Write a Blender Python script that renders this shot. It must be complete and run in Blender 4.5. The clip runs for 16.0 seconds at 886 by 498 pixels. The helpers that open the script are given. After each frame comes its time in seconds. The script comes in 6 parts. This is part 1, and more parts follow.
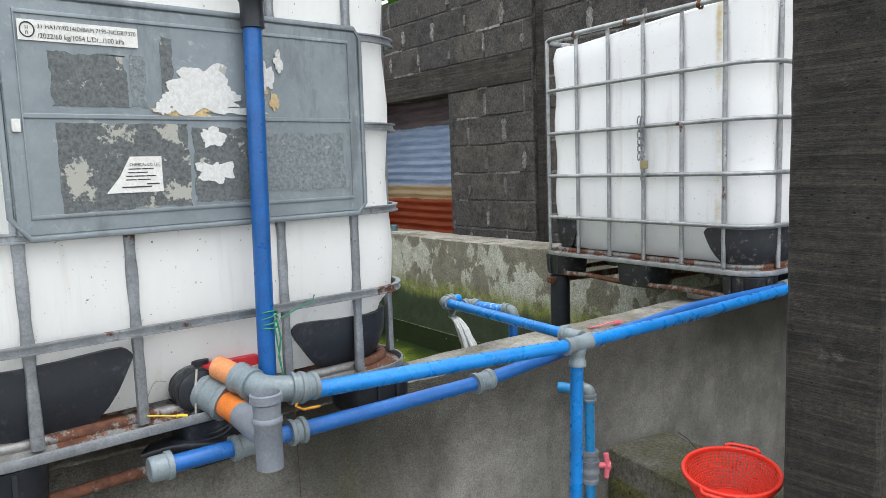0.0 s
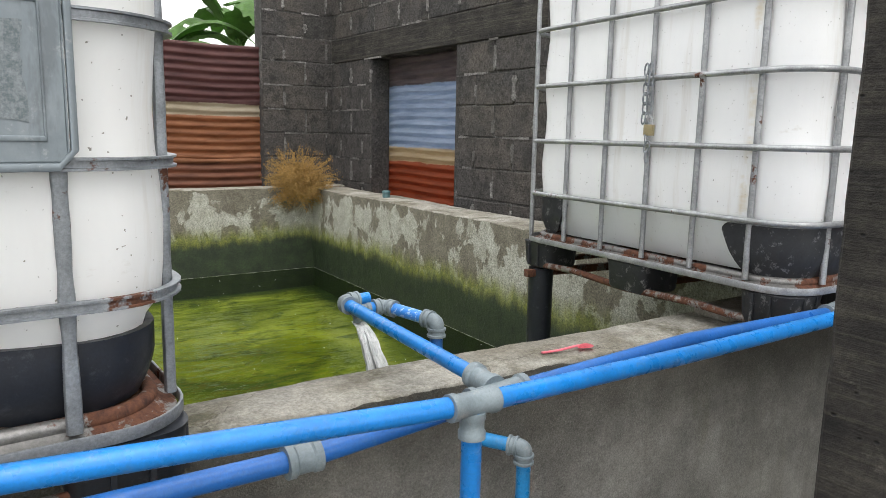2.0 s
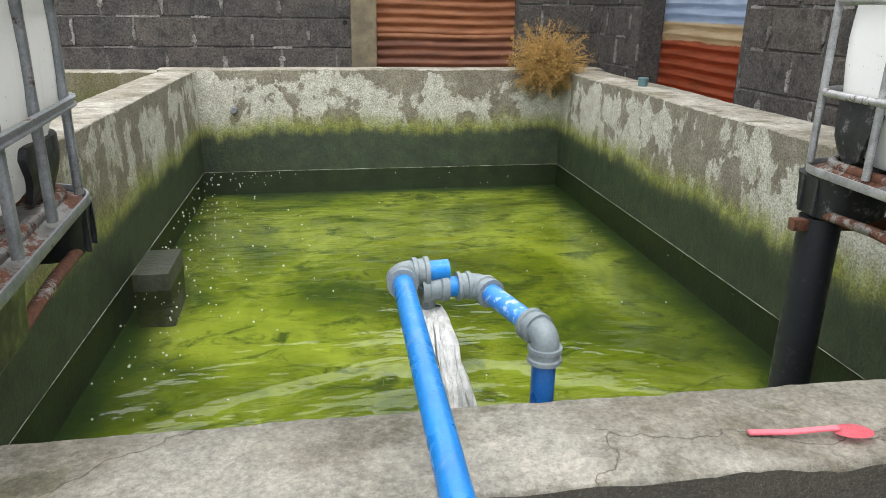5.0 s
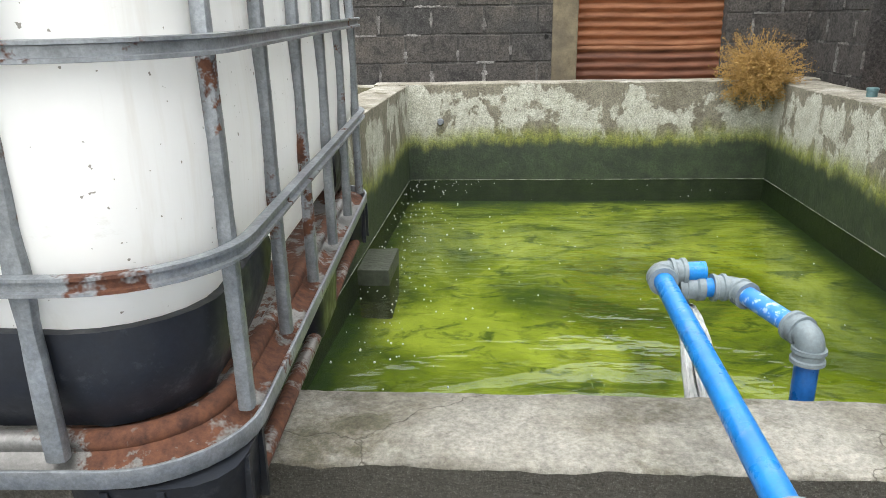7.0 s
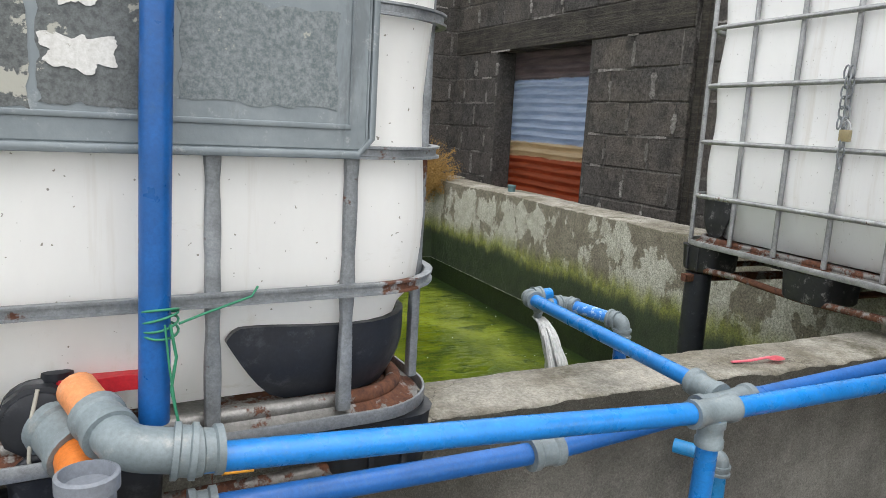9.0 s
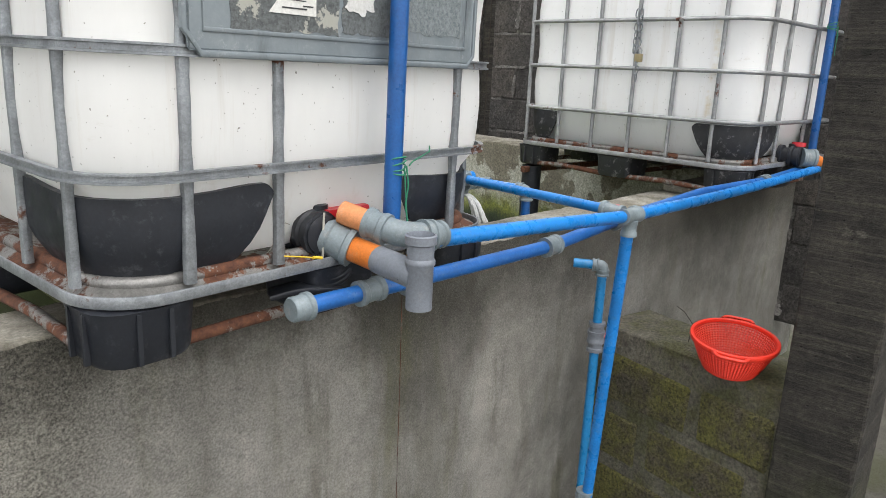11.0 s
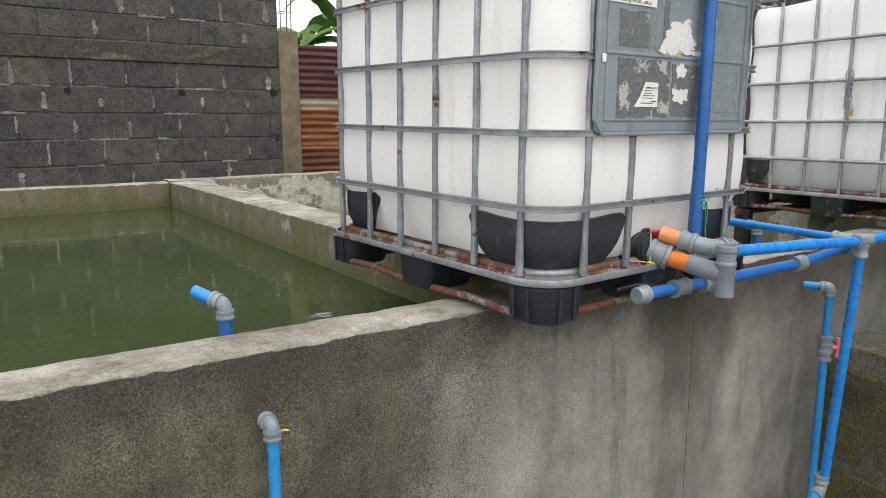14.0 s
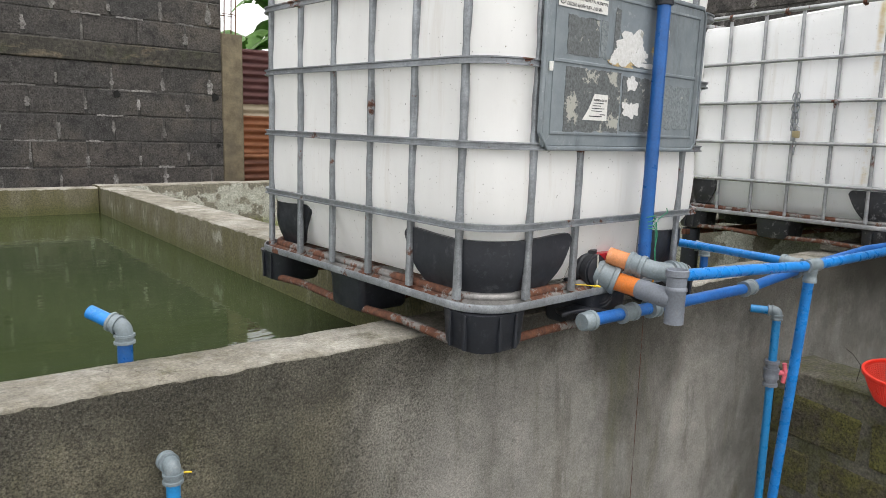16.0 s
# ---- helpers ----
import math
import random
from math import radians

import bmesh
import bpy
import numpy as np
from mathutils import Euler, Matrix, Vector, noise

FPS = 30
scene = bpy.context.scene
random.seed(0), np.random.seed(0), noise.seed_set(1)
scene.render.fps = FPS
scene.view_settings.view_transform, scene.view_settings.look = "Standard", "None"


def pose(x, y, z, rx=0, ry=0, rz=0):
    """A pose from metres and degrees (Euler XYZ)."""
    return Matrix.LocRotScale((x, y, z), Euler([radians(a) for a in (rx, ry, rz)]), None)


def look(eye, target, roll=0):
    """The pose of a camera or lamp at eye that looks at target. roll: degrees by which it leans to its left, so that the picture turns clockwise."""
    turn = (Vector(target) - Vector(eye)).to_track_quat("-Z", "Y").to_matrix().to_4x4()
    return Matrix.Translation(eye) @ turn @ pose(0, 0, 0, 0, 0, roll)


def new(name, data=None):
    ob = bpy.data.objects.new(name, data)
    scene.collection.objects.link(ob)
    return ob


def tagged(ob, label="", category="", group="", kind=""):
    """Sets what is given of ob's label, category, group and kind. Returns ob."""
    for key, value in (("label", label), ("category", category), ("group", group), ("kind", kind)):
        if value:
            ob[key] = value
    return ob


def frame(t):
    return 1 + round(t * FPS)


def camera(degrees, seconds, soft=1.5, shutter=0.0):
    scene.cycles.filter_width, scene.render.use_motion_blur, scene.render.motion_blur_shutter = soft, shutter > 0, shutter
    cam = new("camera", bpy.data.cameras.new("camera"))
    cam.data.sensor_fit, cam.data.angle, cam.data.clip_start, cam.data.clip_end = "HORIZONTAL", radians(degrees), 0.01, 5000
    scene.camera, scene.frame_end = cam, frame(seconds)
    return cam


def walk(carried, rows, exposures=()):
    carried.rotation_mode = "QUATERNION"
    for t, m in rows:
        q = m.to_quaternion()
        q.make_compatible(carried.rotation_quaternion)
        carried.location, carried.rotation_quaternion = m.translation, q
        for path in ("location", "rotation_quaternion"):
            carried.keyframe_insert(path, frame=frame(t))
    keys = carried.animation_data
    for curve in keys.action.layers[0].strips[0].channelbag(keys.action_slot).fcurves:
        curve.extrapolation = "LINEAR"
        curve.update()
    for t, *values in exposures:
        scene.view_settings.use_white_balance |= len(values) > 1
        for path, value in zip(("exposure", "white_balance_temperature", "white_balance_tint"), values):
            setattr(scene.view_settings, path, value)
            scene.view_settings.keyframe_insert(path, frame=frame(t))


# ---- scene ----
cam = camera(63.9, 16.0, soft=0.55)
PATH = [
    (0, (-0.003, -1.404, 1.511), (1.213, 0.168, 1.28), -2.1),
    (0.5, (0.055, -1.411, 1.519), (1.275, 0.167, 1.366), -2.0),
    (1, (0.215, -1.275, 1.491), (1.391, 0.334, 1.323), -0.2),
    (1.5, (0.454, -1.134, 1.48), (1.666, 0.438, 1.234), -0.6),
    (2, (0.739, -1.039, 1.465), (1.852, 0.591, 1.144), 1.1),
    (2.5, (0.922, -0.943, 1.461), (1.834, 0.799, 1.1), 0.4),
    (3, (1.059, -0.746, 1.441), (1.897, 1.023, 1.031), 1.7),
    (3.5, (1.174, -0.629, 1.44), (1.932, 1.158, 0.959), 1.7),
    (4, (1.325, -0.536, 1.427), (1.857, 1.314, 0.888), -0.0),
    (4.2, (1.379, -0.516, 1.426), (1.835, 1.351, 0.874), 0.5),
    (6.3, (1.432, -0.289, 1.393), (1.658, 1.542, 0.621), -0.1),
    (6.5, (1.391, -0.348, 1.391), (1.519, 1.521, 0.692), -0.1),
    (7, (1.262, -0.53, 1.434), (1.143, 1.369, 0.818), -1.0),
    (7.5, (1.059, -0.615, 1.418), (1.194, 1.289, 0.82), -0.8),
    (8, (0.852, -0.727, 1.455), (1.255, 1.146, 0.882), 0.4),
    (8.2, (0.807, -0.801, 1.461), (1.313, 1.069, 0.965), 0.4),
    (10.3, (-0.123, -1.019, 1.459), (1.253, 0.394, 1.128), 0.3),
    (10.5, (-0.204, -1.063, 1.414), (1.184, 0.319, 1.01), -2.2),
    (11, (-0.411, -1.068, 1.404), (1.036, 0.223, 0.913), 2.5),
    (11.5, (-0.65, -1.097, 1.373), (0.748, 0.233, 0.849), 1.6),
    (12, (-0.852, -1.179, 1.406), (0.51, 0.204, 0.924), 1.3),
    (12.5, (-0.972, -1.362, 1.434), (0.351, 0.093, 1.068), 1.3),
    (13, (-1.104, -1.433, 1.453), (0.122, 0.118, 1.148), -1.3),
    (13.5, (-1.217, -1.346, 1.444), (-0.05, 0.246, 1.121), -1.1),
    (14, (-1.246, -1.304, 1.443), (-0.102, 0.298, 1.093), -0.2),
    (14.5, (-1.146, -1.345, 1.436), (-0.135, 0.345, 1.091), 0.3),
    (15, (-1.078, -1.367, 1.445), (-0.17, 0.379, 1.088), -1.5),
    (15.5, (-1.071, -1.341, 1.442), (-0.13, 0.397, 1.138), -0.2),
    (16, (-1.113, -1.2, 1.435), (0.145, 0.323, 1.12), 1.5),
]
walk(cam, [(t, look(eye, target, roll)) for t, eye, target, roll in PATH], [(0, 0.94, 6200, 9), (1.5, 0.96, 6420, 10), (3.0, 0.99, 6500, 10), (4.2, 1.12, 6500, 10), (6.3, 1.48, 6450, 8), (7.1, 1.42, 6450, 8), (7.8, 1.05, 6480, 10), (8.2, 0.98, 6480, 10), (10.3, 0.95, 6500, 10), (12.2, 0.94, 6530, 11), (16, 0.84, 6530, 11)])


# ---------- world and light: overcast noon ----------
world = bpy.data.worlds.new("overcast_sky")
scene.world = world
world.use_nodes = True
wn = world.node_tree
wn.nodes.clear()
sky = wn.nodes.new("ShaderNodeTexSky")
sky.sky_type, sky.sun_disc = "NISHITA", False
sky.sun_elevation, sky.sun_rotation = radians(67), radians(184)
sky.air_density, sky.dust_density, sky.ozone_density = 1.0, 4.0, 1.0
grey = wn.nodes.new("ShaderNodeHueSaturation")
grey.inputs["Saturation"].default_value = 0.3
wbg = wn.nodes.new("ShaderNodeBackground")
wbg.inputs["Strength"].default_value = 0.15
wout = wn.nodes.new("ShaderNodeOutputWorld")
wn.links.new(sky.outputs[0], grey.inputs["Color"])
veil = wn.nodes.new("ShaderNodeMix")
veil.data_type = "RGBA"
veil.inputs[0].default_value = 0.72
veil.inputs[7].default_value = (7.8, 7.8, 7.75, 1)
wn.links.new(grey.outputs[0], veil.inputs[6])
wn.links.new(veil.outputs[2], wbg.inputs["Color"])
wn.links.new(wbg.outputs[0], wout.inputs["Surface"])
sun = new("sun", bpy.data.lights.new("sun", "SUN"))
sun.data.energy, sun.data.angle, sun.data.color = 0.75, radians(60), (1.0, 0.97, 0.93)
sun.matrix_basis = look((0, 0, 10), (0.3, 4.2, 0))


# ---------- materials ----------
Z_CLEAR = 0.205


class Mat:
    """A small node-graph builder round one Principled shader; coordinates are world metres."""

    def __init__(self, name, rough=0.8, metal=0.0):
        self.m = bpy.data.materials.new(name)
        self.m.use_nodes = True
        self.t = self.m.node_tree
        self.b = self.t.nodes["Principled BSDF"]
        self.b.inputs["Roughness"].default_value = rough
        self.b.inputs["Metallic"].default_value = metal
        self.pos = self.t.nodes.new("ShaderNodeNewGeometry").outputs["Position"]

    def link(self, a, b):
        self.t.links.new(a, b)

    def scaled(self, sx, sy, sz, offset=(0, 0, 0)):
        n = self.t.nodes.new("ShaderNodeMapping")
        n.inputs["Scale"].default_value = (sx, sy, sz)
        n.inputs["Location"].default_value = offset
        self.link(self.pos, n.inputs["Vector"])
        return n.outputs[0]

    def noise(self, scale, detail=4.0, rough=0.55, vec=None, distort=0.0):
        n = self.t.nodes.new("ShaderNodeTexNoise")
        n.inputs["Scale"].default_value, n.inputs["Detail"].default_value = scale, detail
        n.inputs["Roughness"].default_value, n.inputs["Distortion"].default_value = rough, distort
        self.link(vec or self.pos, n.inputs["Vector"])
        return n.outputs["Fac"]

    def voronoi(self, scale, vec=None):
        n = self.t.nodes.new("ShaderNodeTexVoronoi")
        n.inputs["Scale"].default_value = scale
        self.link(vec or self.pos, n.inputs["Vector"])
        return n.outputs["Distance"]

    def cracks(self, scale):
        """Distance to the nearest of a wandering net of lines."""
        n, add, wob = (self.t.nodes.new(i) for i in ("ShaderNodeTexVoronoi", "ShaderNodeVectorMath", "ShaderNodeTexNoise"))
        n.feature = "DISTANCE_TO_EDGE"
        n.inputs["Scale"].default_value = scale
        add.operation = "MULTIPLY_ADD"
        add.inputs[1].default_value = (0.22, 0.22, 0.22)
        wob.inputs["Scale"].default_value, wob.inputs["Detail"].default_value = 7.0, 6.0
        self.link(self.pos, wob.inputs["Vector"])
        self.link(wob.outputs["Color"], add.inputs[0])
        self.link(self.pos, add.inputs[2])
        self.link(add.outputs[0], n.inputs["Vector"])
        return n.outputs["Distance"]

    def ramp(self, fac, *stops):
        n = self.t.nodes.new("ShaderNodeValToRGB")
        e = n.color_ramp.elements
        while len(e) < len(stops):
            e.new(0.5)
        for el, (p, c) in zip(e, stops):
            el.position = p
            el.color = (c, c, c, 1) if isinstance(c, (int, float)) else (*c, 1)
        self.link(fac, n.inputs[0])
        return n.outputs[0]

    def mix(self, fac, a, b, how="MIX"):
        n = self.t.nodes.new("ShaderNodeMix")
        n.data_type, n.blend_type = "RGBA", how
        for sock, v in ((n.inputs[0], fac), (n.inputs[6], a), (n.inputs[7], b)):
            if isinstance(v, (int, float)):
                sock.default_value = v
            elif isinstance(v, tuple):
                sock.default_value = (*v, 1)
            else:
                self.link(v, sock)
        return n.outputs[2]

    def grain(self, c, scale, lo, hi, detail=3.0, vec=None):
        """Sandy grain: the colour, lighter and darker from speck to speck."""
        return self.mix(1.0, c, self.ramp(self.noise(scale, detail, 0.75, vec), (0.32, lo), (0.68, hi)), "MULTIPLY")

    def math(self, op, a, b=0.0):
        n = self.t.nodes.new("ShaderNodeMath")
        n.operation = op
        for sock, v in zip(n.inputs, (a, b)):
            if isinstance(v, (int, float)):
                sock.default_value = v
            else:
                self.link(v, sock)
        return n.outputs[0]

    def axis(self, which):
        n = self.t.nodes.new("ShaderNodeSeparateXYZ")
        self.link(self.pos, n.inputs[0])
        return n.outputs["XYZ".index(which)]

    def band(self, v, lo, hi):
        n = self.t.nodes.new("ShaderNodeMapRange")
        n.inputs["From Min"].default_value, n.inputs["From Max"].default_value = lo, hi
        n.interpolation_type = "SMOOTHSTEP"
        self.link(v, n.inputs["Value"])
        return n.outputs[0]

    def chance(self):
        return self.t.nodes.new("ShaderNodeObjectInfo").outputs["Random"]

    def colour(self, c):
        self.link(c, self.b.inputs["Base Color"])
        return self

    def gloss(self, c):
        self.link(c, self.b.inputs["Roughness"])
        return self

    def bump(self, height, strength=0.4, distance=0.01):
        n = self.t.nodes.new("ShaderNodeBump")
        n.inputs["Strength"].default_value, n.inputs["Distance"].default_value = strength, distance
        self.link(height, n.inputs["Height"])
        self.link(n.outputs[0], self.b.inputs["Normal"])
        return self


def make_render_wall():
    """Grey sand-cement render: olive and damp at one end, smooth and limy at the other."""
    k = Mat("cement_render", 0.9)
    streak = k.noise(1.0, 7, 0.7, k.scaled(4.5, 4.5, 1.1), 0.4)
    old = k.ramp(k.noise(5, 7, 0.7), (0.3, (0.108, 0.098, 0.060)), (0.7, (0.225, 0.207, 0.145)))
    old = k.mix(k.ramp(streak, (0.42, 0.65), (0.55, 0.0)), old, (0.078, 0.075, 0.052))
    new_c = k.ramp(k.noise(4, 6, 0.65), (0.3, (0.365, 0.347, 0.308)), (0.7, (0.48, 0.46, 0.415)))
    new_c = k.mix(k.ramp(streak, (0.38, 0.55), (0.47, 0.0)), new_c, (0.165, 0.155, 0.115))
    wander = k.math("ADD", k.axis("X"), k.math("MULTIPLY", k.noise(2.0, 6, 0.6, k.scaled(1.4, 1, 0.8)), 0.9))
    base = k.mix(k.band(wander, -0.10, 0.68), old, new_c)
    lime = k.math("MULTIPLY", k.band(k.axis("X"), -0.2, 0.7), k.band(k.axis("Z"), 0.86, 0.35))
    base = k.mix(k.math("MULTIPLY", lime, k.ramp(k.noise(1.0, 5, 0.6, k.scaled(3.0, 1, 1.0, (2.2, 0, 0))), (0.42, 0.05), (0.66, 0.6))), base, (0.52, 0.50, 0.47))
    damp = k.math("MULTIPLY", k.band(k.math("ADD", k.axis("X"), k.math("MULTIPLY", k.noise(3.0, 5, 0.6), 0.5)), 0.95, 1.1), k.band(k.math("ADD", k.axis("X"), k.math("MULTIPLY", k.noise(2.6, 5, 0.6), 0.5)), 1.62, 1.45))
    base = k.mix(k.math("MULTIPLY", damp, k.ramp(k.axis("Z"), (0.25, 0.35), (0.75, 0.85))), base, (0.105, 0.098, 0.082))
    base = k.mix(k.math("MULTIPLY", k.band(wander, 1.75, 2.15), k.ramp(k.noise(3, 6, 0.7), (0.35, 0.85), (0.65, 0.35))), base, (0.155, 0.15, 0.135))
    moss = k.noise(2.2, 6, 0.65, k.scaled(2.4, 2.0, 0.5, (0, 7, 2)))
    base = k.mix(k.ramp(moss, (0.55, 0.0), (0.72, 0.55)), base, (0.135, 0.135, 0.052))
    # darker towards the top edge, with a ragged lower limit
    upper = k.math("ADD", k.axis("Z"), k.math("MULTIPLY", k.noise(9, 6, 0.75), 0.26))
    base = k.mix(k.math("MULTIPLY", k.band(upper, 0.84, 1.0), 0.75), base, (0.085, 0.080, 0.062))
    # shade under the coping, painted into the colour over the right-hand stretch
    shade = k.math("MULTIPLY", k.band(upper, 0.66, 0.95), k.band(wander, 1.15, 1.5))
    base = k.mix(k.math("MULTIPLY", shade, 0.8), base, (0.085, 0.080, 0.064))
    grit = k.noise(330, 3, 0.7)
    rough_part = k.ramp(k.band(wander, 0.25, 0.85), (0.0, 1.0), (1.0, 0.35))
    base = k.mix(k.math("MULTIPLY", rough_part, k.ramp(grit, (0.34, 0.5), (0.50, 0.0))), base, (0.06, 0.056, 0.044))
    base = k.mix(k.ramp(grit, (0.56, 0.0), (0.70, 0.3)), base, (0.42, 0.41, 0.38))
    coarse = k.noise(1.0, 5, 0.8, k.scaled(75, 75, 110))
    base = k.mix(k.math("MULTIPLY", rough_part, k.ramp(coarse, (0.32, 0.85), (0.42, 0.0))), base, (0.05, 0.047, 0.036))
    base = k.mix(rough_part, k.grain(base, 160, 0.78, 1.2, 3.0), k.grain(base, 185, 0.34, 1.66, 2.5))
    base = k.grain(base, 5, 0.76, 1.20, 6.0)
    k.colour(base)
    h = k.math("ADD", k.math("MULTIPLY", grit, 0.3), k.math("MULTIPLY", coarse, k.ramp(k.band(wander, 0.18, 0.75), (0.0, 1.3), (1.0, 0.55))))
    return k.bump(h, 1.0, 0.026).m


def make_coping():
    """Weathered cement on the tops of the walls: speckled, cracked, stained."""
    k = Mat("weathered_coping", 0.94)
    base = k.ramp(k.noise(9, 8, 0.72), (0.3, (0.19, 0.17, 0.125)), (0.7, (0.37, 0.35, 0.30)))
    base = k.mix(k.ramp(k.noise(2.6, 6, 0.65), (0.47, 0.0), (0.62, 0.8)), base, (0.50, 0.48, 0.425))
    base = k.mix(k.ramp(k.noise(3.4, 7, 0.75, k.scaled(1, 1, 1, (5, 5, 5))), (0.38, 0.8), (0.48, 0.0)), base, (0.125, 0.115, 0.068))
    fine = k.noise(260, 4, 0.8)
    base = k.mix(k.ramp(fine, (0.33, 0.4), (0.42, 0.0)), base, (0.10, 0.09, 0.065))
    base = k.mix(k.ramp(fine, (0.60, 0.0), (0.70, 0.3)), base, (0.52, 0.51, 0.48))
    crack = k.cracks(1.9)
    some = k.ramp(k.noise(1.4, 3, 0.5, k.scaled(1, 1, 1, (0, 2, 6))), (0.48, 0.0), (0.54, 1.0))
    base = k.mix(k.math("MULTIPLY", some, k.ramp(crack, (0.0, 0.7), (0.0030, 0.0))), base, (0.07, 0.06, 0.045))
    base = k.grain(base, 120, 0.62, 1.22, 5.0)
    base = k.grain(base, 14, 0.72, 1.25, 6.0)
    k.colour(base)
    h = k.math("ADD", k.math("ADD", k.noise(45, 7, 0.75), k.math("MULTIPLY", fine, 0.5)), k.math("MULTIPLY", some, k.ramp(crack, (0.0, 0.0), (0.006, 0.4))))
    return k.bump(h, 0.9, 0.010).m


def make_pond_plaster():
    """Flaking pale wash over dark plaster, with a green water line and black slime below."""
    k = Mat("pond_plaster", 0.85)
    flake = k.noise(3.4, 8, 0.62, k.scaled(1.0, 1.0, 0.8), 0.3)
    low = k.math("ADD", k.axis("Z"), k.math("MULTIPLY", k.noise(5.0, 5, 0.65, k.scaled(1, 1, 0.3)), 0.26))
    bias = k.math("ADD", flake, k.math("MULTIPLY", k.band(low, 0.98, 1.1), -0.12))
    bias = k.math("ADD", bias, k.math("MULTIPLY", k.band(k.axis("X"), 0.62, 0.5), -0.09))
    grey_c = k.ramp(k.noise(9, 7, 0.72), (0.3, (0.095, 0.086, 0.062)), (0.7, (0.20, 0.185, 0.145)))
    pale = k.ramp(k.noise(14, 4), (0.3, (0.27, 0.27, 0.22)), (0.7, (0.40, 0.40, 0.35)))
    c = k.mix(k.ramp(bias, (0.47, 0.0), (0.5, 1.0)), grey_c, pale)
    c = k.mix(k.ramp(k.noise(120, 3, 0.8), (0.38, 0.5), (0.48, 0.0)), c, (0.06, 0.055, 0.04))
    stain = k.noise(1.0, 6, 0.7, k.scaled(5, 5, 1.3, (1, 4, 0)))
    c = k.mix(k.math("MULTIPLY", k.band(k.axis("X"), 0.62, 0.5), k.ramp(stain, (0.42, 1.0), (0.60, 0.42))), c, (0.078, 0.072, 0.032))
    tide = k.math("ADD", k.axis("Z"), k.math("MULTIPLY", k.noise(1.0, 5, 0.7, k.scaled(11, 11, 1.5)), -0.10))
    c = k.mix(k.math("MULTIPLY", k.math("MULTIPLY", k.band(k.axis("X"), 0.62, 0.5), k.band(tide, 0.80, 0.70)), 0.75), c, (0.060, 0.064, 0.016))
    drip = k.noise(1.0, 6, 0.7, k.scaled(14, 14, 1.6))
    zd = k.math("ADD", k.axis("Z"), k.math("MULTIPLY", drip, -0.16))
    zd = k.math("ADD", zd, k.math("MULTIPLY", k.noise(2.0, 4), 0.2))
    green = k.ramp(k.noise(18, 5, 0.7), (0.35, (0.07, 0.09, 0.010)), (0.65, (0.19, 0.21, 0.022)))
    c = k.mix(k.math("MULTIPLY", k.band(zd, 0.68, 0.52), 0.88), c, green)
    slime = k.ramp(k.noise(10, 5), (0.3, (0.010, 0.018, 0.008)), (0.7, (0.026, 0.042, 0.016)))
    c = k.mix(k.band(zd, 0.56, 0.47), c, slime)
    c = k.grain(c, 95, 0.5, 1.5, 4.0)
    k.colour(c)
    k.gloss(k.ramp(k.band(zd, 0.6, 0.45), (0.0, 0.9), (1.0, 0.55)))
    return k.bump(k.math("ADD", k.noise(45, 5, 0.7), k.math("MULTIPLY", k.ramp(bias, (0.47, 0.0), (0.5, 1.0)), 0.3)), 0.5, 0.008).m


def make_block():
    """Soot-dark sandcrete block, each a little different."""
    k = Mat("dark_block", 0.96)
    a = k.ramp(k.noise(24, 7, 0.8), (0.3, (0.022, 0.021, 0.020)), (0.7, (0.082, 0.079, 0.076)))
    b = k.mix(k.ramp(k.chance(), (0.0, 0.0), (1.0, 0.6)), a, (0.084, 0.074, 0.066))
    b = k.mix(k.ramp(k.noise(1.6, 6, 0.65), (0.50, 0.0), (0.66, 0.5)), b, (0.125, 0.108, 0.088))
    b = k.mix(k.ramp(k.noise(70, 3, 0.8), (0.60, 0.0), (0.72, 0.55)), b, (0.20, 0.19, 0.18))
    b = k.mix(k.ramp(k.noise(48, 4, 0.8, k.scaled(1, 1, 1, (3, 8, 2))), (0.34, 0.8), (0.42, 0.0)), b, (0.012, 0.011, 0.010))
    b = k.mix(k.ramp(k.noise(8, 7, 0.7, k.scaled(1, 1, 1, (6, 2, 9))), (0.36, 0.7), (0.50, 0.0)), b, (0.020, 0.019, 0.019))
    b = k.grain(b, 60, 0.45, 1.8, 5.0)
    k.colour(b)
    return k.bump(k.math("ADD", k.noise(50, 6, 0.85), k.math("MULTIPLY", k.noise(140, 2), 0.5)), 1.0, 0.016).m


def make_mortar():
    k = Mat("mortar", 0.95)
    c = k.ramp(k.noise(20, 6, 0.75), (0.35, (0.06, 0.057, 0.053)), (0.68, (0.25, 0.24, 0.225)))
    c = k.mix(k.ramp(k.noise(2.6, 5, 0.7), (0.49, 0.9), (0.58, 0.0)), c, (0.040, 0.038, 0.036))
    c = k.grain(c, 85, 0.5, 1.6, 4.0)
    k.colour(c)
    return k.bump(k.noise(60, 5, 0.8), 0.9, 0.012).m


def make_pale_mortar():
    k = Mat("pale_mortar_smear", 0.95)
    c = k.ramp(k.noise(30, 7, 0.8), (0.34, (0.06, 0.057, 0.053)), (0.66, (0.40, 0.385, 0.365)))
    c = k.mix(k.ramp(k.noise(2.0, 5, 0.7), (0.42, 0.85), (0.58, 0.0)), c, (0.10, 0.095, 0.088))
    c = k.grain(c, 85, 0.5, 1.6, 4.0)
    k.colour(c)
    return k.bump(k.noise(60, 5, 0.8), 0.9, 0.012).m


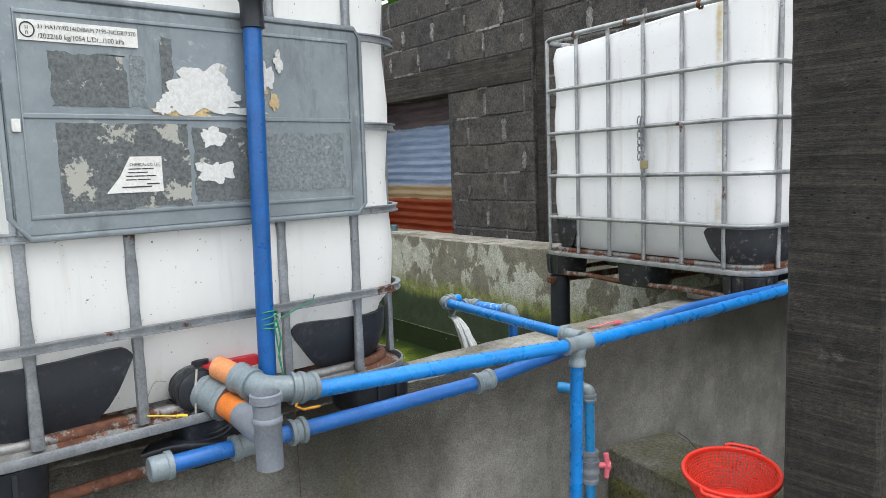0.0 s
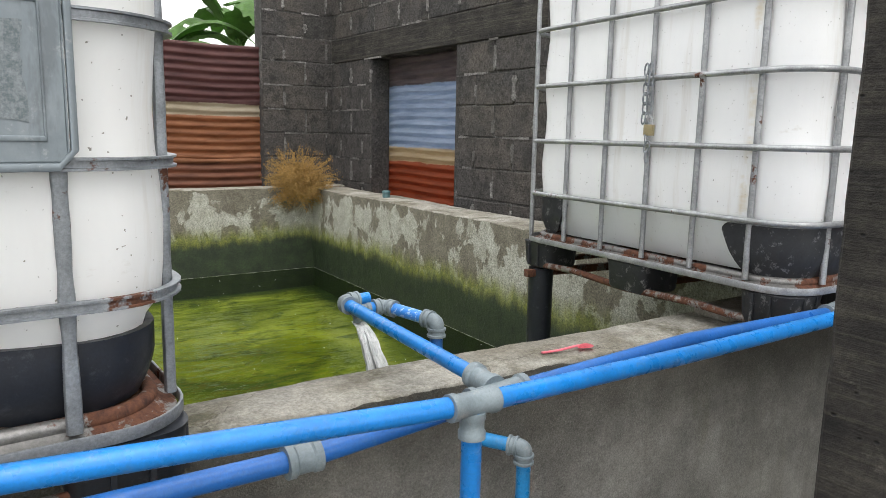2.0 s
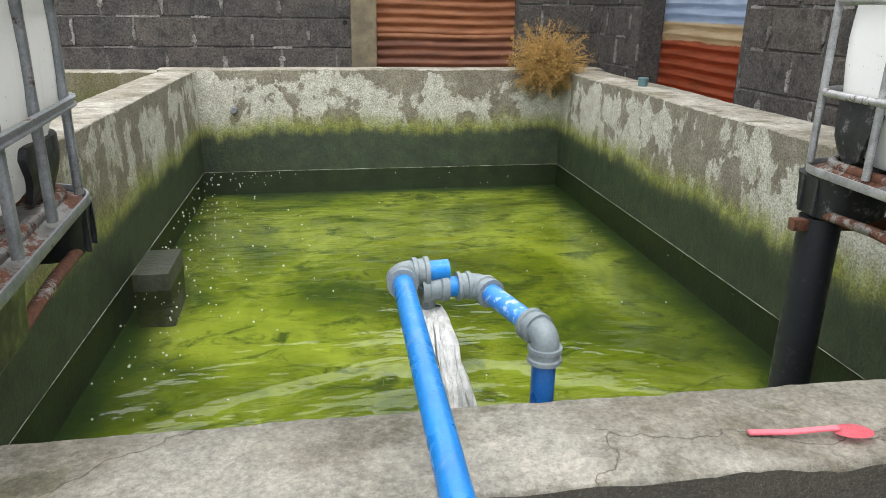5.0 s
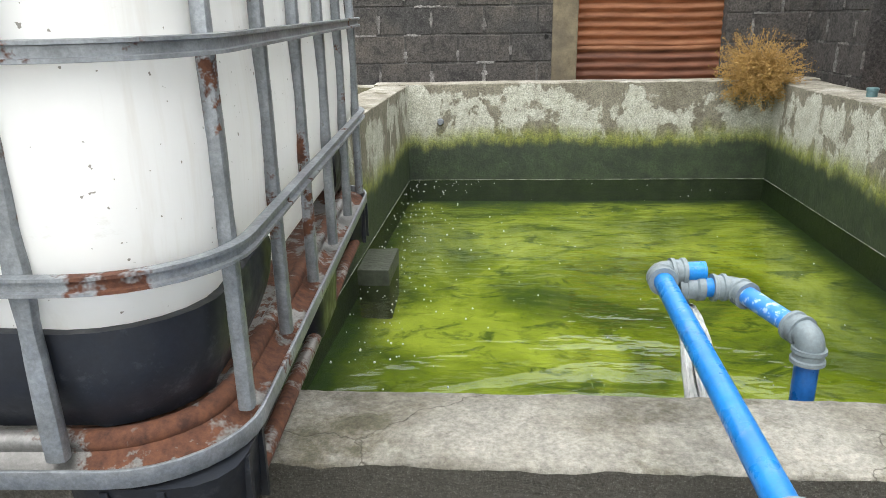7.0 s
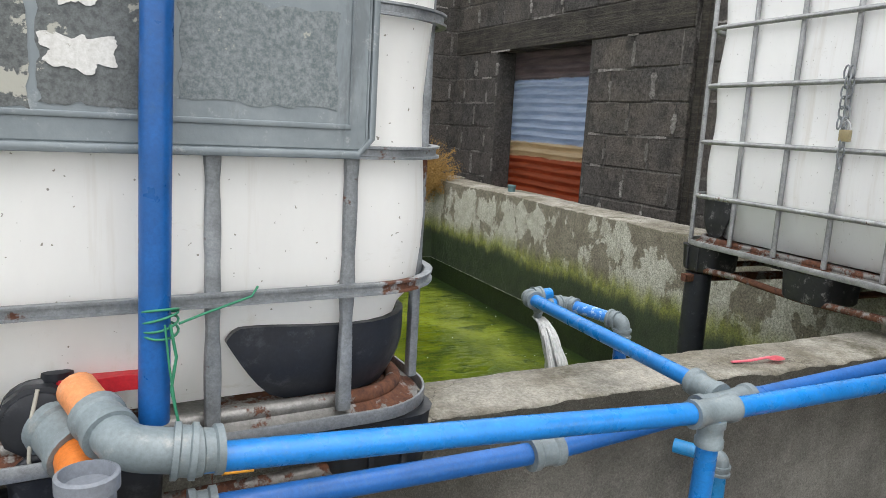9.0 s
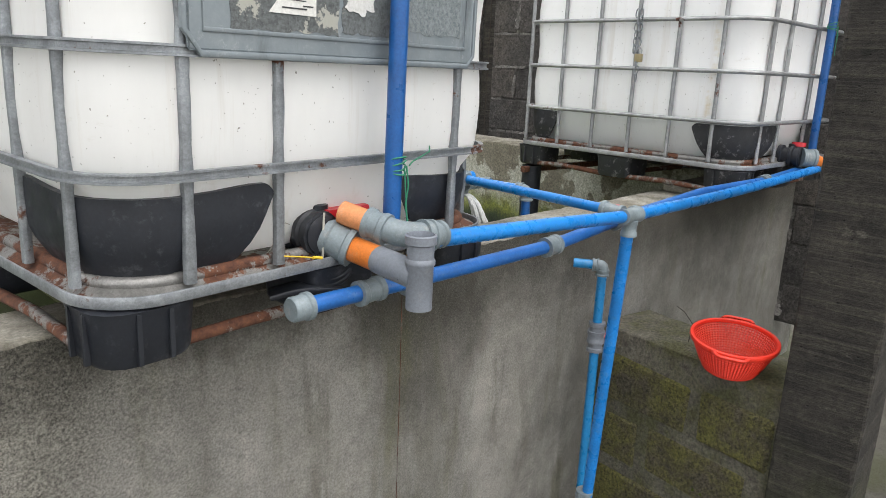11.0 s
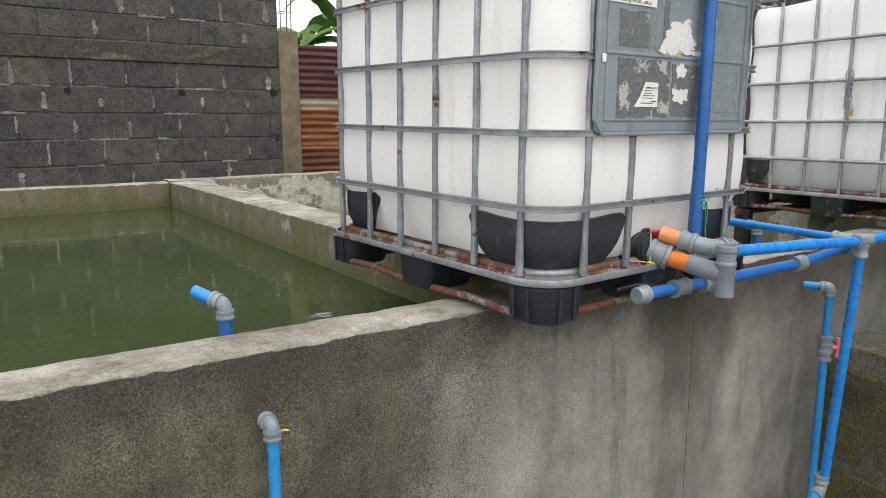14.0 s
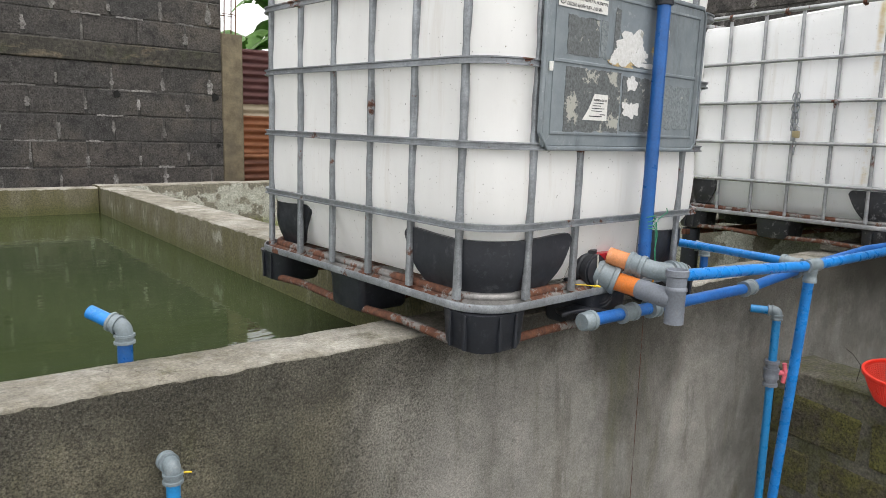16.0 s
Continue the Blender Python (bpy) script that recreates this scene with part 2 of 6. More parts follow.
def make_pillar():
    """Nearly black board-marked concrete: long level grain, blotches, pale scuffs and pits."""
    k = Mat("dark_board_marked_concrete", 0.95)
    lines = k.noise(1.0, 5, 0.7, k.scaled(1.6, 1.6, 58.0), 0.3)
    blot = k.noise(5.5, 7, 0.68, k.scaled(1, 1, 1.8))
    c = k.ramp(blot, (0.34, (0.010, 0.009, 0.008)), (0.66, (0.050, 0.045, 0.037)))
    c = k.mix(k.ramp(lines, (0.50, 0.0), (0.64, 0.65)), c, (0.072, 0.065, 0.051))
    c = k.mix(k.ramp(lines, (0.33, 0.75), (0.43, 0.0)), c, (0.010, 0.009, 0.008))
    c = k.mix(k.ramp(k.noise(9, 7, 0.75, k.scaled(1, 1, 1.6, (4, 1, 0))), (0.60, 0.0), (0.68, 0.6)), c, (0.125, 0.115, 0.096))
    pits = k.voronoi(26, k.scaled(1, 1, 1.5))
    c = k.mix(k.ramp(pits, (0.07, 0.9), (0.13, 0.0)), c, (0.006, 0.005, 0.005))
    moss = k.math("ADD", k.axis("Z"), k.math("MULTIPLY", k.noise(5, 5), 0.6))
    c = k.mix(k.math("MULTIPLY", k.band(moss, 0.62, 0.2), 0.5), c, (0.05, 0.065, 0.012))
    c = k.grain(c, 60, 0.62, 1.45, 5.0)
    k.colour(c)
    h = k.math("ADD", k.math("MULTIPLY", lines, 0.8), k.noise(40, 6, 0.8))
    h = k.math("ADD", h, k.ramp(pits, (0.05, 0.0), (0.14, 0.8)))
    return k.bump(h, 1.0, 0.014).m


def make_mossy_block():
    k = Mat("mossy_block", 0.95)
    c = k.ramp(k.noise(14, 7, 0.8), (0.3, (0.042, 0.038, 0.026)), (0.7, (0.15, 0.13, 0.09)))
    c = k.mix(k.ramp(k.noise(4, 7, 0.75), (0.38, 0.0), (0.54, 0.85)), c, (0.15, 0.145, 0.035))
    c = k.mix(k.ramp(k.noise(90, 3, 0.8), (0.38, 0.7), (0.48, 0.0)), c, (0.018, 0.018, 0.010))
    c = k.grain(c, 85, 0.5, 1.6, 4.0)
    k.colour(c)
    return k.bump(k.math("ADD", k.noise(40, 6, 0.8), k.math("MULTIPLY", k.noise(120, 2), 0.5)), 1.0, 0.018).m


def make_old_mortar():
    k = Mat("old_mortar", 0.95)
    c = k.ramp(k.noise(24, 6, 0.75), (0.3, (0.075, 0.069, 0.053)), (0.7, (0.235, 0.22, 0.18)))
    c = k.mix(k.ramp(k.noise(6, 5, 0.7), (0.42, 0.0), (0.58, 0.8)), c, (0.07, 0.074, 0.022))
    c = k.grain(c, 85, 0.5, 1.6, 4.0)
    k.colour(c)
    return k.bump(k.noise(60, 6, 0.8), 1.0, 0.015).m


def make_ground():
    k = Mat("damp_earth", 0.95)
    c = k.ramp(k.noise(5, 8, 0.7), (0.3, (0.06, 0.055, 0.045)), (0.7, (0.17, 0.16, 0.135)))
    c = k.mix(k.ramp(k.noise(1.3, 5), (0.5, 0.0), (0.65, 0.6)), c, (0.06, 0.07, 0.025))
    k.colour(c)
    return k.bump(k.noise(25, 7, 0.7), 0.8, 0.03).m


def make_steel(name, rust_from=0.60, tint=(0.33, 0.35, 0.37)):
    k = Mat(name, 0.45, 0.55)
    c = k.ramp(k.noise(45, 5, 0.7), (0.3, tuple(v * 0.62 for v in tint)), (0.7, tint))
    c = k.mix(k.ramp(k.noise(9, 4, 0.6), (0.5, 0.0), (0.66, 0.5)), c, tuple(v * 1.5 for v in tint))
    c = k.grain(c, 230, 0.85, 1.2, 3.0)
    c = k.mix(k.ramp(k.noise(1.0, 5, 0.8, k.scaled(40, 40, 6)), (0.60, 0.0), (0.72, 0.4)), c, tuple(v * 0.45 for v in tint))
    spot = k.math("MAXIMUM", k.noise(4.5, 6, 0.72), k.noise(7.0, 6, 0.75, k.scaled(1, 1, 1, (9, 3, 1))))
    rusty = k.ramp(spot, (rust_from, 0.0), (rust_from + 0.035, 1.0))
    rust_c = k.ramp(k.noise(60, 5, 0.7), (0.3, (0.045, 0.019, 0.013)), (0.7, (0.165, 0.066, 0.034)))
    k.colour(k.mix(rusty, c, rust_c))
    k.gloss(k.ramp(rusty, (0.0, 0.45), (1.0, 0.92)))
    k.link(k.math("SUBTRACT", 0.55, k.math("MULTIPLY", rusty, 0.55)), k.b.inputs["Metallic"])
    return k.bump(k.math("ADD", k.noise(70, 4), rusty), 0.25, 0.004).m


def make_plastic(name, c, rough=0.4, dirt=(0.2, 0.18, 0.15), amount=0.3, spread=0.25, scuff=0.15):
    k = Mat(name, rough)
    base = k.ramp(k.noise(11, 5, 0.6), (0.3, tuple(v * (1 - spread) for v in c)), (0.7, c))
    base = k.mix(k.ramp(k.noise(28, 7, 0.75), (0.56, 0.0), (0.70, amount)), base, dirt)
    base = k.grain(base, 170, 0.86, 1.12, 3.0)
    k.colour(base)
    k.gloss(k.ramp(k.noise(30, 5), (0.3, rough - scuff), (0.7, rough + scuff)))
    return k.bump(k.noise(90, 4, 0.6), 0.12, 0.003).m


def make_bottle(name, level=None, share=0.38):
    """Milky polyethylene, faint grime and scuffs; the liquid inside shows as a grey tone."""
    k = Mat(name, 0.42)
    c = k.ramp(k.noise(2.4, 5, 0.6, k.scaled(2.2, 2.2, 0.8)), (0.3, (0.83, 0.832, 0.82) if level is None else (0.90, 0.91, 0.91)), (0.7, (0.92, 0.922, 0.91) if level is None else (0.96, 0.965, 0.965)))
    streak = k.noise(1.0, 6, 0.7, k.scaled(16, 16, 0.8))
    c = k.mix(k.ramp(streak, (0.56, 0.0), (0.76, 0.42)), c, (0.60, 0.54, 0.45))
    c = k.mix(k.ramp(k.noise(150, 2, 0.4), (0.735, 0.0), (0.755, 0.8)), c, (0.16, 0.14, 0.11))
    scuff = k.noise(1.0, 6, 0.8, k.scaled(7, 7, 16, (2, 2, 2)))
    c = k.mix(k.ramp(scuff, (0.62, 0.0), (0.74, 0.45)), c, (0.60, 0.57, 0.50))
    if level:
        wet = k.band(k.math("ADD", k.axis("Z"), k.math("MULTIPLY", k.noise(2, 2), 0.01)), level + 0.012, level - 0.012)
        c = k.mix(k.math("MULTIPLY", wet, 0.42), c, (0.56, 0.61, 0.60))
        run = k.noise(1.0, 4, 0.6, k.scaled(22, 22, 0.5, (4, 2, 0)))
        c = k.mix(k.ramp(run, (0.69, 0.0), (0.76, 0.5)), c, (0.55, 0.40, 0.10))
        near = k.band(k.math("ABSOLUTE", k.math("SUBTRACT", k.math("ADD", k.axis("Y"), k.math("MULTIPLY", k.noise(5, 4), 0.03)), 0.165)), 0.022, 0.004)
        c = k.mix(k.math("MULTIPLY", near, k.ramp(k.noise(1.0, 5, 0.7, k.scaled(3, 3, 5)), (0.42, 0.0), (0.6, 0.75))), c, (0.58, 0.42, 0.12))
    k.colour(c)
    through_wall, blend = k.t.nodes.new("ShaderNodeBsdfTranslucent"), k.t.nodes.new("ShaderNodeMixShader")
    k.link(c, through_wall.inputs["Color"])
    blend.inputs[0].default_value = share
    k.link(k.b.outputs[0], blend.inputs[1])
    k.link(through_wall.outputs[0], blend.inputs[2])
    k.link(blend.outputs[0], k.t.nodes["Material Output"].inputs["Surface"])
    return k.bump(k.noise(1.0, 4, 0.6, k.scaled(18, 18, 1.5)), 0.25, 0.006).m


def make_plate():
    """Dull zinc sheet with ghosts of torn labels."""
    k = Mat("label_plate_zinc", 0.5, 0.25)
    c = k.ramp(k.noise(8, 6, 0.7), (0.3, (0.165, 0.195, 0.215)), (0.7, (0.25, 0.285, 0.305)))
    c = k.mix(k.ramp(k.noise(5, 6, 0.7, k.scaled(1, 1, 0.5)), (0.55, 0.0), (0.7, 0.4)), c, (0.36, 0.39, 0.41))
    c = k.mix(k.ramp(k.noise(40, 6, 0.8), (0.58, 0.0), (0.68, 0.5)), c, (0.42, 0.44, 0.45))
    c = k.mix(k.ramp(k.noise(1.0, 6, 0.75, k.scaled(9, 9, 2.5)), (0.36, 0.55), (0.46, 0.0)), c, (0.11, 0.125, 0.135))
    k.colour(c)
    return k.bump(k.noise(60, 4), 0.2, 0.003).m


def make_glue(name, c1, c2, hole=0.5, rough=0.8):
    """Dark adhesive left by a label, speckled, with flakes of paper."""
    k = Mat(name, rough)
    c = k.ramp(k.noise(130, 3, 0.8), (0.35, c1), (0.65, c2))
    c = k.mix(k.ramp(k.noise(17, 7, 0.7), (hole, 0.0), (hole + 0.02, 1.0)), c, (0.36, 0.36, 0.32))
    k.colour(c)
    return k.bump(k.noise(100, 4), 0.3, 0.003).m


def make_sheet(name, bands):
    """Corrugated roofing sheet: painted and rusted in level bands, each band (height, colour a, colour b)."""
    k = Mat(name, 0.6, 0.1)
    z = k.math("ADD", k.axis("Z"), k.math("MULTIPLY", k.noise(4, 6, 0.7), 0.05))
    c = None
    for top, a, b in bands:
        layer = k.ramp(k.noise(1.0, 7, 0.7, k.scaled(3, 3, 22)), (0.32, a), (0.68, b))
        c = layer if c is None else k.mix(k.band(z, top - 0.005, top + 0.005), c, layer)
    k.colour(c)
    return k.bump(k.noise(40, 5, 0.7), 0.3, 0.004).m


def make_clear_water():
    """Clear greenish pond water: tinted see-through below a rippled gloss."""
    m = bpy.data.materials.new("clear_pond_water")
    m.use_nodes = True
    t = m.node_tree
    t.nodes.clear()
    out, mixs = t.nodes.new("ShaderNodeOutputMaterial"), t.nodes.new("ShaderNodeMixShader")
    clear, gl = t.nodes.new("ShaderNodeBsdfTransparent"), t.nodes.new("ShaderNodeBsdfGlossy")
    clear.inputs["Color"].default_value = (0.60, 0.75, 0.42, 1)
    gl.inputs["Roughness"].default_value = 0.03
    fr, bump, geo = t.nodes.new("ShaderNodeFresnel"), t.nodes.new("ShaderNodeBump"), t.nodes.new("ShaderNodeNewGeometry")
    mp = t.nodes.new("ShaderNodeMapping")
    mp.inputs["Scale"].default_value = (1.3, 3.3, 1)
    nz = t.nodes.new("ShaderNodeTexNoise")
    nz.inputs["Scale"].default_value, nz.inputs["Detail"].default_value = 2.2, 3.0
    fr.inputs["IOR"].default_value = 1.55
    dist, decay = t.nodes.new("ShaderNodeVectorMath"), t.nodes.new("ShaderNodeMapRange")
    dist.operation = "DISTANCE"
    dist.inputs[1].default_value = (1.74, 0.70, Z_CLEAR)
    wave, sine, times, total = (t.nodes.new("ShaderNodeMath") for _ in range(4))
    wave.operation, wave.inputs[1].default_value = "MULTIPLY", 24.0
    sine.operation, times.operation, total.operation = "SINE", "MULTIPLY", "ADD"
    decay.inputs["From Min"].default_value, decay.inputs["From Max"].default_value = 0.1, 1.5
    decay.inputs["To Min"].default_value, decay.inputs["To Max"].default_value = 2.4, 0.0
    warp = t.nodes.new("ShaderNodeMath")
    warp.operation, warp.inputs[1].default_value = "MULTIPLY_ADD", 0.35
    for a, b in ((geo.outputs["Position"], dist.inputs[0]), (nz.outputs["Fac"], warp.inputs[0]), (dist.outputs["Value"], warp.inputs[2]), (warp.outputs[0], wave.inputs[0]),
                 (wave.outputs[0], sine.inputs[0]), (sine.outputs[0], times.inputs[0]), (dist.outputs["Value"], decay.inputs["Value"]), (decay.outputs[0], times.inputs[1]),
                 (times.outputs[0], total.inputs[0]), (nz.outputs["Fac"], total.inputs[1])):
        t.links.new(a, b)
    bump.inputs["Strength"].default_value, bump.inputs["Distance"].default_value = 0.26, 0.05
    for a, b in ((geo.outputs["Position"], mp.inputs["Vector"]), (mp.outputs[0], nz.inputs["Vector"]), (total.outputs[0], bump.inputs["Height"]),
                 (bump.outputs[0], gl.inputs["Normal"]), (bump.outputs[0], fr.inputs["Normal"]), (fr.outputs[0], mixs.inputs[0]),
                 (clear.outputs[0], mixs.inputs[1]), (gl.outputs[0], mixs.inputs[2]), (mixs.outputs[0], out.inputs["Surface"])):
        t.links.new(a, b)
    return m


def make_murky_water():
    k = Mat("murky_pond_water", 0.04)
    k.colour(k.ramp(k.noise(1.1, 4), (0.3, (0.024, 0.036, 0.013)), (0.7, (0.038, 0.053, 0.020))))
    k.b.inputs["IOR"].default_value = 1.33
    return k.bump(k.noise(2.5, 3, 0.5, k.scaled(2.0, 4.0, 1)), 0.045, 0.03).m


def make_pond_bed():
    """Sunlit algae on the pond bed: olive, lime and pale patches, thin dark weed; wall shade painted in along the
    sides.
    """
    k = Mat("algae_bed", 0.9)
    c = k.ramp(k.noise(1.25, 7, 0.62, None, 0.8), (0.34, (0.068, 0.092, 0.011)), (0.50, (0.26, 0.255, 0.020)), (0.66, (0.55, 0.49, 0.105)))
    c = k.mix(k.ramp(k.noise(3.6, 6, 0.7, k.scaled(1, 1.6, 1, (3, 0, 0)), 0.8), (0.37, 0.85), (0.47, 0.0)), c, (0.060, 0.085, 0.012))
    c = k.mix(k.ramp(k.noise(1.0, 5, 0.7, k.scaled(8, 9, 1, (0, 5, 0)), 1.2), (0.58, 0.0), (0.70, 0.55)), c, (0.04, 0.06, 0.010))
    # shade and dark reflection of the walls, painted into the bed's margins
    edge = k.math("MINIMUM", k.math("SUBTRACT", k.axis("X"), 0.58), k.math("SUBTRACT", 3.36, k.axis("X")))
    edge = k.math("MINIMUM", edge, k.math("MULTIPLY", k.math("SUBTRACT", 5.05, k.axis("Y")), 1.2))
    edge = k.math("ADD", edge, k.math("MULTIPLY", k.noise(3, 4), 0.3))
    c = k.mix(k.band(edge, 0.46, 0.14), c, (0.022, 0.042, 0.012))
    k.colour(c)
    return k.bump(k.noise(9, 5), 0.5, 0.03).m


def make_falling_water():
    k = Mat("falling_water", 0.12)
    k.colour(k.ramp(k.noise(1.0, 5, 0.7, k.scaled(90, 90, 14)), (0.35, (0.62, 0.65, 0.64)), (0.62, (0.95, 0.96, 0.96))))
    k.b.inputs["Transmission Weight"].default_value = 0.25
    k.b.inputs["IOR"].default_value = 1.33
    return k.bump(k.noise(1.0, 4, 0.6, k.scaled(80, 80, 16)), 0.9, 0.012).m


RENDER, COPING, PLASTER = make_render_wall(), make_coping(), make_pond_plaster()
BLOCK, MORTAR, PALE_MORTAR, PILLAR = make_block(), make_mortar(), make_pale_mortar(), make_pillar()
MOSSY, OLDMORTAR, GROUND = make_mossy_block(), make_old_mortar(), make_ground()
STEEL_A, STEEL_B = make_steel("galvanised_flat_tube", 0.615, (0.285, 0.305, 0.325)), make_steel("galvanised_round_tube", 0.635, (0.40, 0.41, 0.42))
RAIL = make_steel("weathered_rail", 0.485, (0.26, 0.245, 0.23))
PAN, RUST = make_steel("rusted_pan", 0.515, (0.27, 0.265, 0.255)), make_steel("rusty_rail", 0.47, (0.20, 0.17, 0.15))
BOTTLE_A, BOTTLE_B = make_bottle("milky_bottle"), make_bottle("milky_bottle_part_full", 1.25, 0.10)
BLACK = make_plastic("black_plastic", (0.018, 0.021, 0.028), 0.45, (0.11, 0.115, 0.125), 0.45)
BLACK_B = make_plastic("scuffed_black_plastic", (0.028, 0.030, 0.034), 0.55, (0.36, 0.36, 0.36), 0.75)
BLUE = make_plastic("blue_pipe", (0.014, 0.225, 0.66), 0.32, (0.16, 0.24, 0.36), 0.4, 0.3)
BLUE_DARK = make_plastic("dark_blue_pipe", (0.010, 0.105, 0.36), 0.36, (0.04, 0.10, 0.2), 0.5, 0.35)
BLUE_THIN = make_plastic("thin_blue_pipe", (0.020, 0.26, 0.60), 0.34, (0.15, 0.25, 0.34), 0.4, 0.3)
GREY_PIPE = make_plastic("grey_fitting", (0.215, 0.262, 0.285), 0.42, (0.33, 0.33, 0.31), 0.6, 0.35)
GREY_TUBE = make_plastic("grey_tube", (0.195, 0.215, 0.25), 0.42, (0.30, 0.30, 0.30), 0.4, 0.2)
ORANGE = make_plastic("orange_pipe", (0.72, 0.205, 0.035), 0.45, (0.50, 0.36, 0.24), 0.45, 0.2)
ORANGE_FADED = make_plastic("faded_orange_pipe", (0.70, 0.285, 0.115), 0.55, (0.55, 0.42, 0.32), 0.5, 0.2)
RED = make_plastic("red_plastic", (0.55, 0.018, 0.030), 0.4, (0.4, 0.1, 0.08), 0.4, 0.2)
SCARLET = make_plastic("scarlet_plastic", (0.80, 0.040, 0.020), 0.38, (0.45, 0.10, 0.07), 0.35, 0.15)
PINK = make_plastic("pink_plastic", (0.80, 0.17, 0.22), 0.45, (0.6, 0.3, 0.3), 0.3, 0.15)
PAPER = make_plastic("label_paper", (0.70, 0.70, 0.67), 0.7, (0.45, 0.42, 0.36), 0.4, 0.1)
INK = make_plastic("label_ink", (0.04, 0.04, 0.045), 0.7, (0.15, 0.15, 0.15), 0.2, 0.1)
TORN = make_glue("torn_paper", (0.52, 0.52, 0.50), (0.66, 0.66, 0.65), 0.60)
ZINC = make_plate()
GLUE = make_glue("old_label_glue", (0.075, 0.083, 0.085), (0.145, 0.158, 0.162), 0.60)
GLUE_PATCHY = make_glue("patchy_label_glue", (0.066, 0.073, 0.074), (0.145, 0.157, 0.16), 0.535)
GLUE_PALE = make_glue("pale_label_glue", (0.11, 0.135, 0.145), (0.23, 0.255, 0.265), 0.62)
GREEN_ROPE = make_plastic("green_twine", (0.03, 0.22, 0.12), 0.7, (0.2, 0.3, 0.2), 0.4)
YELLOW = make_plastic("yellow_plastic", (0.72, 0.50, 0.03), 0.6)
WHITE_ROPE = make_plastic("pale_cord", (0.42, 0.41, 0.36), 0.8)
ORANGE_CORD = make_plastic("orange_cord", (0.75, 0.34, 0.03), 0.8)
BRASS = make_plastic("brass", (0.36, 0.30, 0.16), 0.4)
TEAL = make_plastic("teal_cap", (0.09, 0.17, 0.18), 0.5)
DRY = make_plastic("dry_straw", (0.42, 0.26, 0.08), 0.9, (0.20, 0.16, 0.05), 0.5, 0.4)
LEAF = make_plastic("banana_leaf", (0.14, 0.30, 0.06), 0.5, (0.16, 0.26, 0.06), 0.5, 0.4)
MOSS = make_plastic("moss", (0.09, 0.13, 0.014), 0.95, (0.05, 0.06, 0.01), 0.5, 0.5)
TWIG = make_plastic("dead_twig", (0.05, 0.04, 0.03), 0.9)
CLEAR, MURKY, BED, STREAM = make_clear_water(), make_murky_water(), make_pond_bed(), make_falling_water()
SHEET_GATE = make_sheet("rusty_gate_sheet", [(0.0, (0.13, 0.055, 0.035), (0.30, 0.13, 0.075)), (1.16, (0.20, 0.075, 0.03), (0.42, 0.19, 0.09)),
                                             (1.62, (0.34, 0.28, 0.19), (0.52, 0.46, 0.36)), (1.74, (0.085, 0.035, 0.035), (0.19, 0.085, 0.08))])
SHEET_WIN = make_sheet("patched_window_sheet", [(-1.0, (0.20, 0.045, 0.018), (0.42, 0.10, 0.035)), (1.215, (0.40, 0.31, 0.19), (0.56, 0.47, 0.33)),
                                                (1.355, (0.27, 0.34, 0.46), (0.46, 0.53, 0.64)), (1.93, (0.10, 0.085, 0.09), (0.22, 0.18, 0.18))])


# ---------- mesh helpers ----------
def smooth(me, angle=38):
    me.polygons.foreach_set("use_smooth", [True] * len(me.polygons))
    me.set_sharp_from_angle(angle=radians(angle))


def mesh_of(name, bm, material):
    me = bpy.data.meshes.new(name)
    bmesh.ops.recalc_face_normals(bm, faces=bm.faces)
    bm.to_mesh(me)
    bm.free()
    for m in material if isinstance(material, (list, tuple)) else [material]:
        me.materials.append(m)
    smooth(me)
    return me


def part(name, bm, material, parent=None, label=""):
    ob = new(name, mesh_of(name, bm, material))
    ob.parent = parent
    if label:
        tagged(ob, label)
    return ob


def thing(name, m, label, category, group="", kind=""):
    ob = new(name)
    ob.empty_display_size = 0.05
    ob.matrix_basis = m
    return tagged(ob, label, category, group, kind)


def add_box(bm, lo, hi, bevel=0.0, segments=2):
    got = bmesh.ops.create_cube(bm, size=1.0)["verts"]
    mid, size = (Vector(lo) + Vector(hi)) / 2, Vector(hi) - Vector(lo)
    for v in got:
        v.co = mid + Vector((v.co.x * size.x, v.co.y * size.y, v.co.z * size.z))
    if bevel:
        edges = {e for v in got for e in v.link_edges}
        bmesh.ops.bevel(bm, geom=list(edges), offset=bevel, segments=segments, affect="EDGES", profile=0.6)
    return bm


def box(lo, hi, bevel=0.0, segments=2):
    return add_box(bmesh.new(), lo, hi, bevel, segments)


def rounded(points, r, n=5):
    """A polyline with its inner corners rounded to radius r."""
    pts = [Vector(p) for p in points]
    out = [pts[0]]
    for a, b, c in zip(pts, pts[1:], pts[2:]):
        d1, d2 = (a - b), (c - b)
        cut = min(r, d1.length * 0.49, d2.length * 0.49)
        p, q = b + d1.normalized() * cut, b + d2.normalized() * cut
        out += [(1 - s) ** 2 * p + 2 * s * (1 - s) * b + s * s * q for s in (i / n for i in range(n + 1))]
    return out + [pts[-1]]


